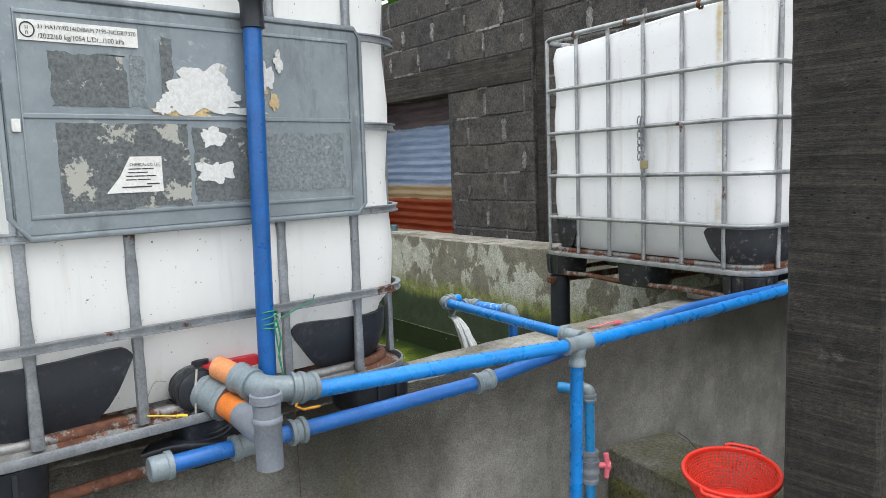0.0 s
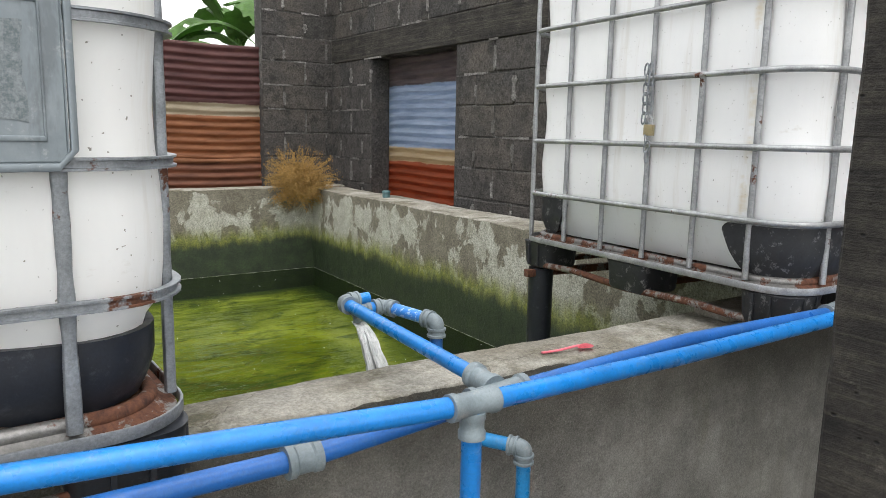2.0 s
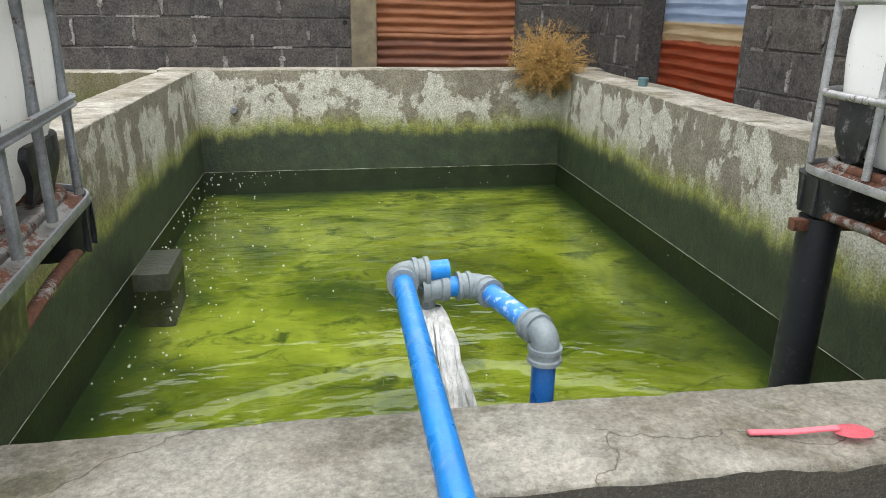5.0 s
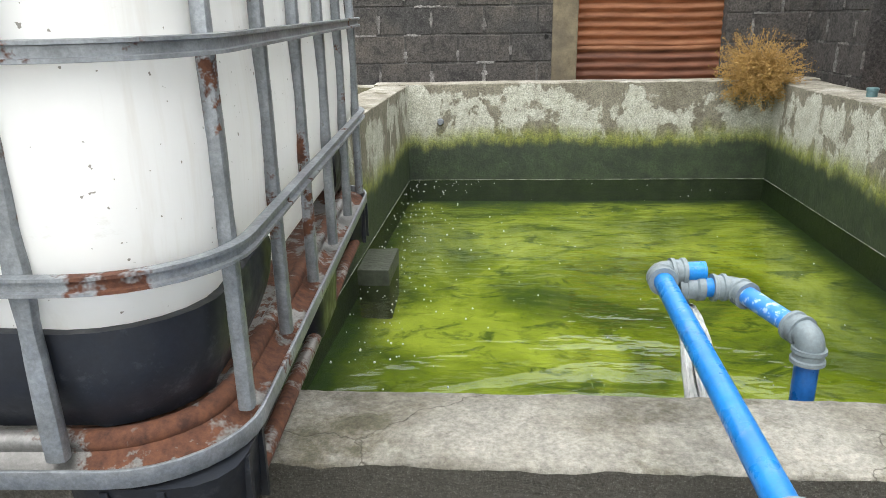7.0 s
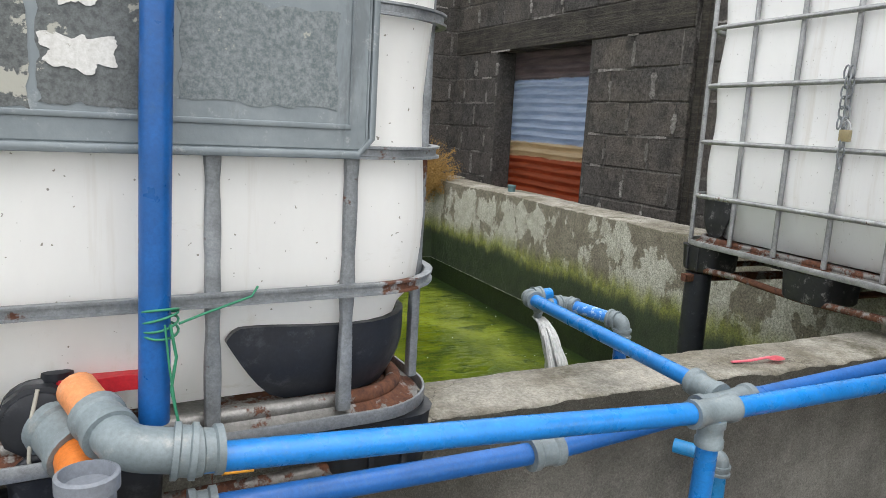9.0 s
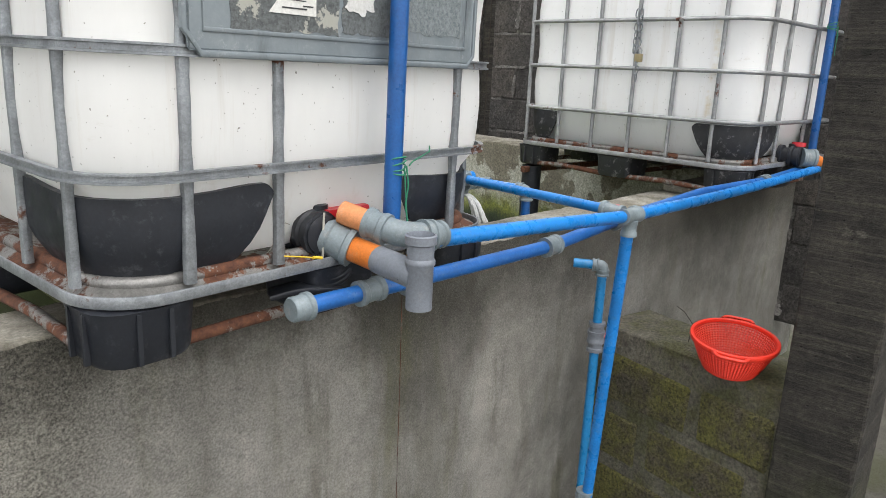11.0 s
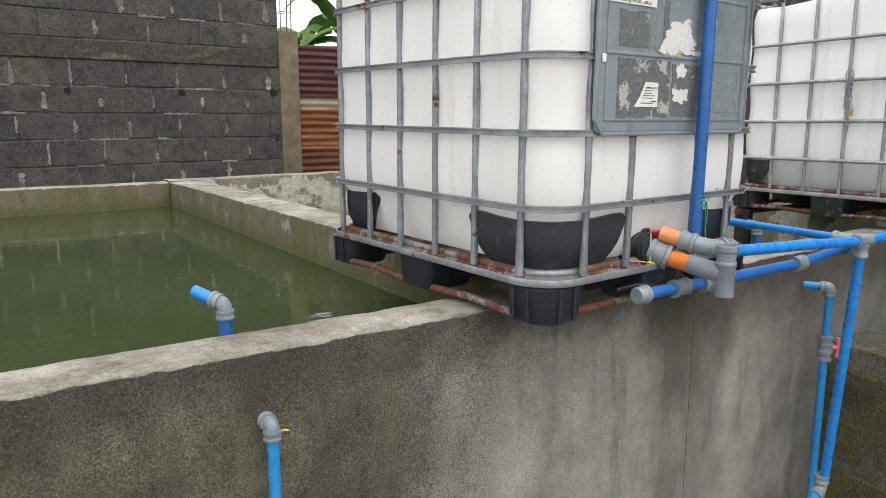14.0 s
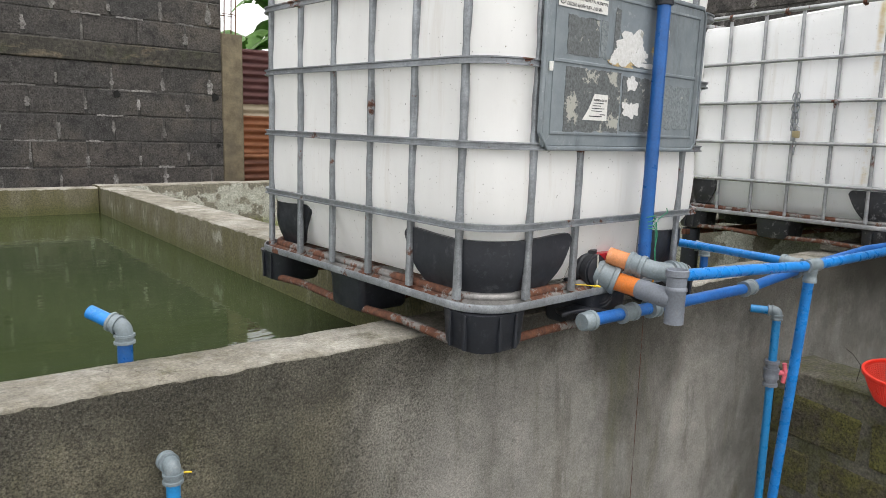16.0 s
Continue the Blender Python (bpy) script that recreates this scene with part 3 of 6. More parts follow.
def add_sweep(bm, path, profile, closed=False, up=None):
    """Carry a closed 2D profile (or a radius) along a path."""
    if isinstance(profile, (int, float)):
        profile = [(profile * math.cos(a), profile * math.sin(a)) for a in (math.tau * i / 16 for i in range(16))]
    pts = [Vector(p) for p in path]
    n, rings, side = len(pts), [], None
    for i, p in enumerate(pts):
        a = pts[(i - 1) % n] if closed or i else p
        b = pts[(i + 1) % n] if closed or i < n - 1 else p
        d = (b - a).normalized()
        if up is not None:
            side = d.cross(Vector(up)).normalized()
        elif side is None:
            side = d.cross(Vector((0, 0, 1)) if abs(d.z) < 0.9 else Vector((0, 1, 0))).normalized()
        else:
            side = (side - d * side.dot(d)).normalized()
        top = side.cross(d)
        rings.append([bm.verts.new(p + side * u + top * v) for u, v in profile])
    m = len(profile)
    for i in range(n if closed else n - 1):
        r1, r2 = rings[i], rings[(i + 1) % n]
        for j in range(m):
            bm.faces.new((r1[j], r1[(j + 1) % m], r2[(j + 1) % m], r2[j]))
    if not closed:
        bm.faces.new(rings[0][::-1])
        bm.faces.new(rings[-1])
    return bm


def sweep(path, profile, closed=False, up=None):
    return add_sweep(bmesh.new(), path, profile, closed, up)


def slab(w, h, r=0.004):
    """A flat tube's profile: w across, h deep, with rounded corners."""
    pts = []
    for cx, cy, a0 in ((w / 2 - r, h / 2 - r, 0), (-w / 2 + r, h / 2 - r, 90), (-w / 2 + r, -h / 2 + r, 180), (w / 2 - r, -h / 2 + r, 270)):
        pts += [(cx + r * math.cos(radians(a0 + k)), cy + r * math.sin(radians(a0 + k))) for k in (0, 45, 90)]
    return pts


def rrect(x0, y0, x1, y1, r, n=8):
    """A rounded rectangle, anticlockwise from the front edge's left end."""
    out = []
    for cx, cy, a0 in ((x0 + r, y0 + r, 180), (x1 - r, y0 + r, 270), (x1 - r, y1 - r, 0), (x0 + r, y1 - r, 90)):
        out += [(cx + r * math.cos(radians(a0 + 90 * k / n)), cy + r * math.sin(radians(a0 + 90 * k / n))) for k in range(n + 1)]
    return out


def add_lathe(bm, profile, m=Matrix.Identity(4), n=24):
    """Turn a profile of (radius, height) round z, then place it."""
    rings = [[bm.verts.new(m @ Vector((r * math.cos(math.tau * i / n), r * math.sin(math.tau * i / n), h))) for i in range(n)] for r, h in profile]
    for a, b in zip(rings, rings[1:]):
        for i in range(n):
            bm.faces.new((a[i], a[(i + 1) % n], b[(i + 1) % n], b[i]))
    bm.faces.new(rings[0][::-1])
    bm.faces.new(rings[-1])
    return bm


def along(a, b):
    """A pose at a whose z axis points to b."""
    d = Vector(b) - Vector(a)
    return Matrix.Translation(a) @ d.to_track_quat("Z", "Y").to_matrix().to_4x4()


def socket(a, b, r, lip=0.004):
    """A pipe socket from a to b with a raised lip at each end."""
    h = (Vector(b) - Vector(a)).length
    e = min(0.012, h * 0.25)
    return [(r * 0.8, 0), (r + lip, 0), (r + lip, e), (r, e * 1.3), (r, h - e * 1.3), (r + lip, h - e), (r + lip, h), (r * 0.8, h)], along(a, b)


def add_socket(bm, a, b, r, lip=0.004):
    prof, m = socket(a, b, r, lip)
    return add_lathe(bm, prof, m)


def elbow(corner, a, b, r, reach=0.055):
    """A pipe elbow at corner, opening towards a and b."""
    bm, c = bmesh.new(), Vector(corner)
    da, db = (Vector(a) - c).normalized(), (Vector(b) - c).normalized()
    add_sweep(bm, rounded([c + da * reach, c, c + db * reach], reach * 0.75, 7), r)
    for d in (da, db):
        add_socket(bm, c + d * (reach * 0.55), c + d * (reach + 0.010), r + 0.0015, 0.0028)
    return bm


# ---------- ground and concrete walls ----------
Z_GROUND, Z_TOP, Z_FAR, Z_MURKY = -0.30, 0.90, 0.95, 0.735


def build_ground():
    bm = bmesh.new()
    bmesh.ops.create_grid(bm, x_segments=2, y_segments=2, size=150)
    return tagged(part("ground", bm, GROUND), "damp bare earth with thin moss", "ground", kind="structure")


build_ground().location.z = Z_GROUND


def rough_wall(name, a, b, thick, z0, z1, mats, label, jag=0.006):
    """A cast wall from a to b (its front line in plan), thick to the left of that way, with a worn top edge."""
    a, b = Vector((*a, 0)), Vector((*b, 0))
    run, d = (b - a).length, (b - a).normalized()
    side = Vector((-d.y, d.x, 0))
    n = max(4, int(run / 0.018))
    rnd = random.Random(len(name) + len(label))
    bm = bmesh.new()
    rows = []
    for i in range(n + 1):
        p = a + d * (run * i / n)
        w = 0.006 * noise.noise(p * 1.3) + jag * 0.5 * noise.noise(p * 9.0)
        wear = [abs(noise.noise(p * k + Vector((k, 0, 0)))) for k in (11.0, 13.0)]
        f, bk = 0.002 + 0.012 * wear[0] ** 1.5 + 0.003 * rnd.random(), 0.002 + 0.012 * wear[1] ** 1.5 + 0.003 * rnd.random()
        prof = [(0, z0), (0, z1 - f * 1.3), (f * 0.35, z1 - f * 0.4), (f, z1), (thick * 0.5, z1 + 0.004), (thick - bk, z1), (thick - bk * 0.35, z1 - bk * 0.4), (thick, z1 - bk * 1.3), (thick, z0)]
        rows.append([bm.verts.new(p + side * s + Vector((0, 0, z + (w if z > z0 else 0)))) for s, z in prof])
    for r1, r2 in zip(rows, rows[1:]):
        for j in range(8):
            f = bm.faces.new((r1[j], r2[j], r2[j + 1], r1[j + 1]))
            f.material_index = 0 if j == 0 else 2 if j == 7 else 1
    bm.faces.new(rows[0])
    bm.faces.new(rows[-1][::-1])
    return tagged(part(name, bm, mats), label, "wall", kind="structure")


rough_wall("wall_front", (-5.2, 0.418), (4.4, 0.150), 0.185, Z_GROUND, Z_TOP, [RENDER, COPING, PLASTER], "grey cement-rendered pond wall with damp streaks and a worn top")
rough_wall("wall_middle", (0.50, 0.42), (0.655, 5.05), 0.25, -0.35, Z_FAR, [PLASTER, COPING, PLASTER], "plastered wall between the two ponds, flaking pale wash")
rough_wall("wall_right", (3.435, 5.06), (3.26, 0.40), 0.32, -0.35, Z_FAR, [PLASTER, COPING, PLASTER], "plastered pond wall, pale flaking wash above green algae")
rough_wall("wall_far", (0.40, 5.06), (3.76, 5.06), 0.22, -0.35, Z_FAR + 0.01, [PLASTER, COPING, PLASTER], "far pond wall, pale flaking wash above dark slime")
rough_wall("wall_far_left", (-5.2, 5.065), (0.395, 5.065), 0.2, -0.35, Z_FAR - 0.005, [PLASTER, COPING, PLASTER], "far wall of the murky pond, stained plaster")
rough_wall("wall_left_end", (-5.0, 5.1), (-5.0, 0.4), -0.2, -0.35, Z_FAR, [PLASTER, COPING, PLASTER], "end wall of the murky pond")


def water_sheet(name, x0, y0, x1, y1, z, material, label, kind="structure"):
    bm = bmesh.new()
    vs = [bm.verts.new(p) for p in ((x0, y0, z), (x1, y0, z), (x1, y1, z), (x0, y1, z))]
    bm.faces.new(vs)
    ob = part(name, bm, material)
    if ob.data.polygons[0].normal.z < 0:
        ob.data.flip_normals()
    return tagged(ob, label, "water", kind=kind)


clear_water = water_sheet("water_clear", 0.48, 0.38, 3.46, 5.09, Z_CLEAR, CLEAR, "clear green pond water, gently rippled")
clear_water.visible_shadow = False
water_sheet("water_murky", -5.02, 0.4, 0.40, 5.09, Z_MURKY, MURKY, "still murky olive-green pond water")
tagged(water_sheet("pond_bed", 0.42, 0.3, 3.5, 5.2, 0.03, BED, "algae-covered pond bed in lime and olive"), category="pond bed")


def build_scum():
    k = Mat("pale_scum", 0.9)
    k.colour(k.ramp(k.noise(14, 5, 0.7), (0.4, (0.10, 0.12, 0.07)), (0.6, (0.42, 0.43, 0.38))))
    line = thing("scum_line", pose(0, 0, Z_CLEAR), "thin pale scum line where the water meets the walls", "scum")
    for a, b in (((0.66, 5.054), (3.433, 5.054)), ((3.431, 5.05), (3.261, 0.5)), ((0.658, 5.05), (0.506, 0.5))):
        part("line", sweep([(a[0], a[1], 0.001), ((a[0] + b[0]) / 2, (a[1] + b[1]) / 2, 0.002), (b[0], b[1], 0.001)], 0.0013), k.m, line)
    rnd, bm = random.Random(21), bmesh.new()
    for _ in range(300):
        side = rnd.random() < 0.72
        x = 0.66 + abs(rnd.gauss(0, 0.28)) if side else rnd.uniform(0.8, 3.3)
        y = rnd.uniform(1.6, 5.0) if side else rnd.uniform(0.6, 5.0)
        if x > 3.3:
            continue
        rr = rnd.uniform(0.002, 0.0058) * (1 if side else 0.7)
        bmesh.ops.create_icosphere(bm, subdivisions=1, radius=rr, matrix=pose(x, y, Z_CLEAR + rr * 0.2))
    tagged(part("bubbles", bm, make_plastic("foam_bubble", (0.62, 0.65, 0.60), 0.3)), "small white bubbles scattered on the pond water", "bubbles", kind="stuff")


build_scum()


# ---------- tall block walls ----------
BL, BH, JOINT_X, JOINT_Z = 0.448, 0.230, 0.018, 0.010


def block_mesh(name, length, height, depth, bevel, material):
    bm = box((-length / 2, 0, -height / 2), (length / 2, depth, height / 2), bevel, 1)
    for v in bm.verts:
        v.co += Vector((noise.noise(v.co * 17), noise.noise(v.co * 19 + Vector((3, 1, 2))), noise.noise(v.co * 23))) * 0.004
    return mesh_of(name, bm, material)


def block_wall(name, m, length, rows, z0, openings, label, depth=0.2, mortar=MORTAR, material=BLOCK, limit=None, seed=3):
    """A wall of blocks in running bond; local x along it, local -y its face. Each block is a piece on one shared mesh."""
    rnd = random.Random(seed)
    step_x, step_z = BL + JOINT_X, BH + JOINT_Z
    pieces = []
    back = bmesh.new()
    for r in range(rows):
        z = z0 + r * step_z
        solid = [(0.0, length)]
        for x0, x1, oz0, oz1 in openings:
            if oz0 < z + step_z * 0.5 < oz1:
                solid = [(a, b) for s, e in solid for a, b in ((s, min(e, x0)), (max(s, x1), e)) if b - a > 0.02]
        for s, e in solid:
            add_box(back, (s, 0.004 + 0.002 * rnd.random(), z), (e, depth, z + step_z + 0.0005))
            x = -step_x * 0.5 * (r % 2)
            while x < length:
                a, b = max(x, s), min(x + BL, e)
                if b - a > 0.05:
                    pieces.append((a, b, z + step_z / 2))
                x += step_x
    wall = part(name, back, mortar)
    tagged(wall, label, "wall", kind="structure")
    wall.matrix_basis = m
    smears = bmesh.new()
    for a, b, z in pieces:
        if rnd.random() > 0.82 or b > length - 0.05:
            continue
        full, lo = rnd.random(), rnd.uniform(-0.5, -0.2)
        n, left, right = 7, [], []
        w0 = rnd.uniform(0.008, 0.024)
        for i in range(n):
            zz = z + BH * (lo + (0.42 - lo) * (0.35 + 0.65 * full) * i / (n - 1))
            w = w0 * rnd.uniform(0.45, 1.6) * (0.55 if i in (0, n - 1) else 1)
            mid = b + JOINT_X / 2 + rnd.uniform(-0.004, 0.004)
            left.append((mid - w, zz))
            right.append((mid + w, zz))
        if rnd.random() < 0.45:
            # a level smear under the block
            m, x0 = 9, a + (b - a) * rnd.uniform(0.0, 0.5)
            span = (b - x0) * rnd.uniform(0.3, 1.0)
            up = [smears.verts.new((x0 + span * i / m, -0.008, z - BH / 2 + rnd.uniform(-0.001, 0.010))) for i in range(m + 1)]
            dn = [smears.verts.new((x0 + span * i / m, -0.008, z - BH / 2 - JOINT_Z - rnd.uniform(0.0, 0.006))) for i in range(m + 1)]
            for i in range(m):
                smears.faces.new((up[i], up[i + 1], dn[i + 1], dn[i]))
        ring = left + right[::-1]
        front = [smears.verts.new((x, -0.009, zz)) for x, zz in ring]
        rear = [smears.verts.new((x, 0.006, zz)) for x, zz in ring]
        for i in range(n - 1):
            smears.faces.new((front[i], front[i + 1], front[2 * n - 2 - i], front[2 * n - 1 - i]))
        for i in range(2 * n):
            smears.faces.new((front[i], front[(i + 1) % (2 * n)], rear[(i + 1) % (2 * n)], rear[i]))
    tagged(part("mortar_smears", smears, PALE_MORTAR, wall), kind="stuff")
    me = block_mesh("block", BL, BH, 0.06, 0.008, material)
    for a, b, z in pieces:
        ob = new("block", me)
        ob.parent = wall
        ob.matrix_basis = Matrix.LocRotScale(((a + b) / 2, 0.001 - 0.006 * rnd.random(), z + rnd.uniform(-0.003, 0.003)),
                                             Euler((rnd.uniform(-0.01, 0.01), rnd.uniform(-0.008, 0.008), rnd.uniform(-0.01, 0.01))), ((b - a) / BL, 1, 1))
    return wall


Y_BACK = 6.0
X_SIDE = 4.08


def facing(a, b):
    """A pose at a, local x towards b."""
    d = Vector(b) - Vector(a)
    return Matrix.Translation(a) @ pose(0, 0, 0, 0, 0, math.degrees(math.atan2(d.y, d.x)))


# gate opening from x 2.06 to 3.325; the pillar of the gate from 1.84
block_wall("wall_back", facing((-5.5, Y_BACK, 0), (1.845, Y_BACK, 0)), 7.345, 10, -0.38, [], "tall wall of soot-dark concrete blocks with pale mortar")
block_wall("wall_back_corner", facing((3.325, Y_BACK, 0), (4.2, Y_BACK, 0)), 0.93, 14, 0.0, [], "corner of dark concrete blocks beside the sheet gate", seed=5)
RW = facing((X_SIDE, Y_BACK, 0), (X_SIDE, 0, 0))
block_wall("wall_side", RW, 3.36, 13, 0.0, [(0.86, 2.29, 0.5, 2.16)], "tall dark block wall with a sheet-closed opening", seed=7)
RW2 = RW @ pose(3.53, -0.05, 0)
block_wall("wall_side_near", RW2, 5.6, 16, 0.0, [], "tall dark block wall behind the water tanks", seed=9)


def build_lintel():
    bm = box((0.02, -0.010, 2.162), (3.345, 0.2, 2.398), 0.008, 1)
    ob = part("lintel", bm, PILLAR)
    ob.matrix_basis = RW
    return tagged(ob, "dark concrete lintel course over the opening", "lintel", kind="structure")


build_lintel()


def build_jambs():
    for x0, x1 in ((0.862, 0.874), (2.276, 2.288)):
        ob = part("jamb", box((x0, 0.006, 0.3), (x1, 0.2, 2.16), 0.003, 1), BLOCK)
        ob.matrix_basis = RW
        tagged(ob, "dark side of the wall opening", "jamb", kind="structure")
    ob = part("recess", box((3.36, 0.03, 0.0), (3.53, 0.2, 3.9), 0.006, 1), PILLAR)
    ob.matrix_basis = RW
    tagged(ob, "recessed dark concrete joint between two block walls", "wall joint", kind="structure")
    rod = thing("steel_rod", RW @ pose(3.42, 0.03, 0.9), "dark reinforcing rod standing in the wall joint", "rebar")
    part("rod", sweep([(0, 0, 0), (0.01, 0.0, 1.2), (-0.01, 0.01, 2.4)], 0.004), TWIG, rod)


build_jambs()


def corrugated(w, h, pitch=0.076, amp=0.009, level=True):
    """A corrugated sheet in local x and z, waves running level; solid, 2 mm thick."""
    bm = bmesh.new()
    n = int(h / pitch * 10)
    cols = 8
    grid = []
    for i in range(n + 1):
        z = h * i / n
        y = amp * math.sin(math.tau * z / pitch)
        grid.append([bm.verts.new((w * j / cols, y + 0.004 * math.sin(j * 1.3 + z * 2), z + 0.006 * math.sin(j * 0.9))) for j in range(cols + 1)])
    for a, b in zip(grid, grid[1:]):
        for j in range(cols):
            bm.faces.new((a[j], a[j + 1], b[j + 1], b[j]))
    bmesh.ops.solidify(bm, geom=bm.faces[:], thickness=0.002)
    return bm


gate = thing("sheet_gate", pose(2.02, Y_BACK + 0.10, 0.26), "rusty corrugated iron gate with one pale painted band", "gate")
for z, h, dy, lean in ((0.0, 0.92, 0.0, 0.0), (0.88, 0.64, 0.012, 0.3), (1.48, 0.54, -0.004, -0.2)):
    part("sheet", corrugated(1.34, h), SHEET_GATE, gate).matrix_basis = pose(0, dy, z, 0, lean, 0)
part("post", box((-0.03, 0.03, -0.4), (0.03, 0.08, 2.0), 0.004, 1), RUST, gate)
part("post", box((1.30, 0.03, -0.4), (1.36, 0.08, 2.0), 0.004, 1), RUST, gate)
win = part("window_sheet", corrugated(1.56, 1.85, amp=0.016), SHEET_WIN)
win.matrix_basis = RW @ pose(0.79, 0.222, 0.42)
tagged(win, "blue, cream and rust-red corrugated sheet closing the opening", "corrugated sheet")


def build_gate_pillar():
    bm = box((1.84, Y_BACK - 0.03, Z_GROUND), (2.06, Y_BACK + 0.2, 2.40), 0.012, 2)
    k = Mat("ochre_stained_concrete", 0.92)
    c = k.ramp(k.noise(8, 6, 0.7), (0.3, (0.085, 0.07, 0.045)), (0.7, (0.20, 0.165, 0.105)))
    k.colour(k.mix(k.ramp(k.noise(3, 5), (0.5, 0.0), (0.7, 0.7)), c, (0.06, 0.055, 0.045)))
    ob = part("gate_pillar", bm, k.bump(k.noise(40, 5, 0.7), 0.6, 0.01).m)
    tagged(ob, "ochre-stained concrete gate pillar", "pillar", kind="structure")
    post = part("wall_pillar", box((-1.74, Y_BACK - 0.03, Z_GROUND), (-1.50, Y_BACK + 0.2, 2.018), 0.012, 2), ob.data.materials[0])
    tagged(post, "ochre-stained concrete column set in the block wall", "pillar", kind="structure")
    rods = thing("rebar_starter", pose(1.95, Y_BACK + 0.08, 2.40), "bare steel starter bars rising from a concrete pillar", "rebar")
    for x, y in ((-0.06, -0.05), (0.06, -0.05), (-0.06, 0.06), (0.06, 0.06)):
        part("bar", sweep([(x, y, -0.05), (x + 0.01, y, 0.4), (x - 0.01, y, 0.95)], 0.006), RUST, rods)
    for z in (0.2, 0.45):
        part("stirrup", sweep([(-0.07, -0.06, z), (0.07, -0.06, z), (0.07, 0.07, z), (-0.07, 0.07, z)], 0.004, True), RUST, rods)


build_gate_pillar()


# the bond beam of stained cement on the back wall
def build_bond_beam():
    bm = box((-5.5, Y_BACK - 0.016, 2.02), (1.84, Y_BACK + 0.18, 2.20), 0.01, 1)
    for v in bm.verts:
        v.co.y += 0.006 * noise.noise(v.co * 3)
    k = Mat("stained_bond_beam", 0.95)
    c = k.ramp(k.noise(18, 6, 0.7), (0.3, (0.022, 0.021, 0.018)), (0.7, (0.070, 0.064, 0.052)))
    c = k.mix(k.ramp(k.noise(1.0, 7, 0.68, k.scaled(1.5, 1, 4.2)), (0.55, 0.0), (0.66, 0.75)), c, (0.20, 0.16, 0.105))
    c = k.grain(c, 45, 0.5, 1.6, 5.0)
    c = k.mix(k.ramp(k.noise(2.5, 5), (0.58, 0.0), (0.7, 0.5)), c, (0.05, 0.06, 0.02))
    k.colour(c)
    tagged(part("bond_beam", bm, k.bump(k.noise(35, 6, 0.8), 0.9, 0.015).m), "rough stained cement beam between block courses", "beam", kind="structure")


build_bond_beam()
block_wall("wall_back_upper", facing((-5.5, Y_BACK, 0), (1.845, Y_BACK, 0)), 7.345, 5, 2.20, [], "upper courses of a dark block wall", seed=13)


def build_weep_holes():
    # no hole is cut: raised near-black patches paint the shade inside each one
    k = Mat("weep_hole_shade", 0.95)
    k.colour(k.ramp(k.noise(30, 3), (0.3, (0.004, 0.004, 0.004)), (0.7, (0.010, 0.010, 0.009))))
    for x, z, rr in ((0.82, 1.74, 0.036), (1.765, 1.757, 0.040), (1.79, 1.27, 0.022), (-0.185, 1.738, 0.034), (-1.43, 1.80, 0.020), (-1.40, 1.29, 0.016)):
        bm = bmesh.new()
        ring = []
        for i in range(16):
            a = math.tau * i / 16
            q = rr * (1 + 0.35 * noise.noise(Vector((math.cos(a) * 1.5, math.sin(a) * 1.5, x * 5))))
            ring.append((x + q * math.cos(a) * 0.8, z + q * math.sin(a)))
        front = [bm.verts.new((u, Y_BACK - 0.008, v)) for u, v in ring]
        deep = [bm.verts.new((u, Y_BACK + 0.01, v)) for u, v in ring]
        bm.faces.new(front)
        for i in range(16):
            bm.faces.new((front[i], front[(i + 1) % 16], deep[(i + 1) % 16], deep[i]))
        tagged(part("weep_hole", bm, k.m), "near-black patch on the block wall, painted as the shade inside a broken hole", "wall hole", "weep holes", kind="structure")


build_weep_holes()


# ---------- dark pillar and low mossy wall ----------
def build_pillar():
    bm = bmesh.new()
    x0, x1, y0, y1, n = 1.80, 2.09, -0.745, -0.515, 90
    rings = []
    for i in range(n + 1):
        z = Z_GROUND + 4.2 * i / n
        ring = []
        for k, (x, y) in enumerate(((x0, y0), (x1, y0), (x1, y1), (x0, y1))):
            q = Vector((x * 3, y * 3, z * 14))
            chip = 0.006 + 0.012 * max(0.0, noise.noise(q * 1.7)) + 0.004 * noise.noise(q * 5)
            sx, sy = (1 if x == x0 else -1), (1 if y == y0 else -1)
            pair = [Vector((x + sx * chip, y, z)), Vector((x, y + sy * chip, z))]
            ring += pair if k in (1, 3) else pair[::-1]
        rings.append([bm.verts.new(p) for p in ring])
    for a, b in zip(rings, rings[1:]):
        for j in range(8):
            bm.faces.new((a[j], a[(j + 1) % 8], b[(j + 1) % 8], b[j]))
    bm.faces.new(rings[0][::-1])
    bm.faces.new(rings[-1])
    tagged(part("pillar", bm, PILLAR), "dark board-marked concrete pillar with chipped edges", "pillar", kind="structure")


build_pillar()


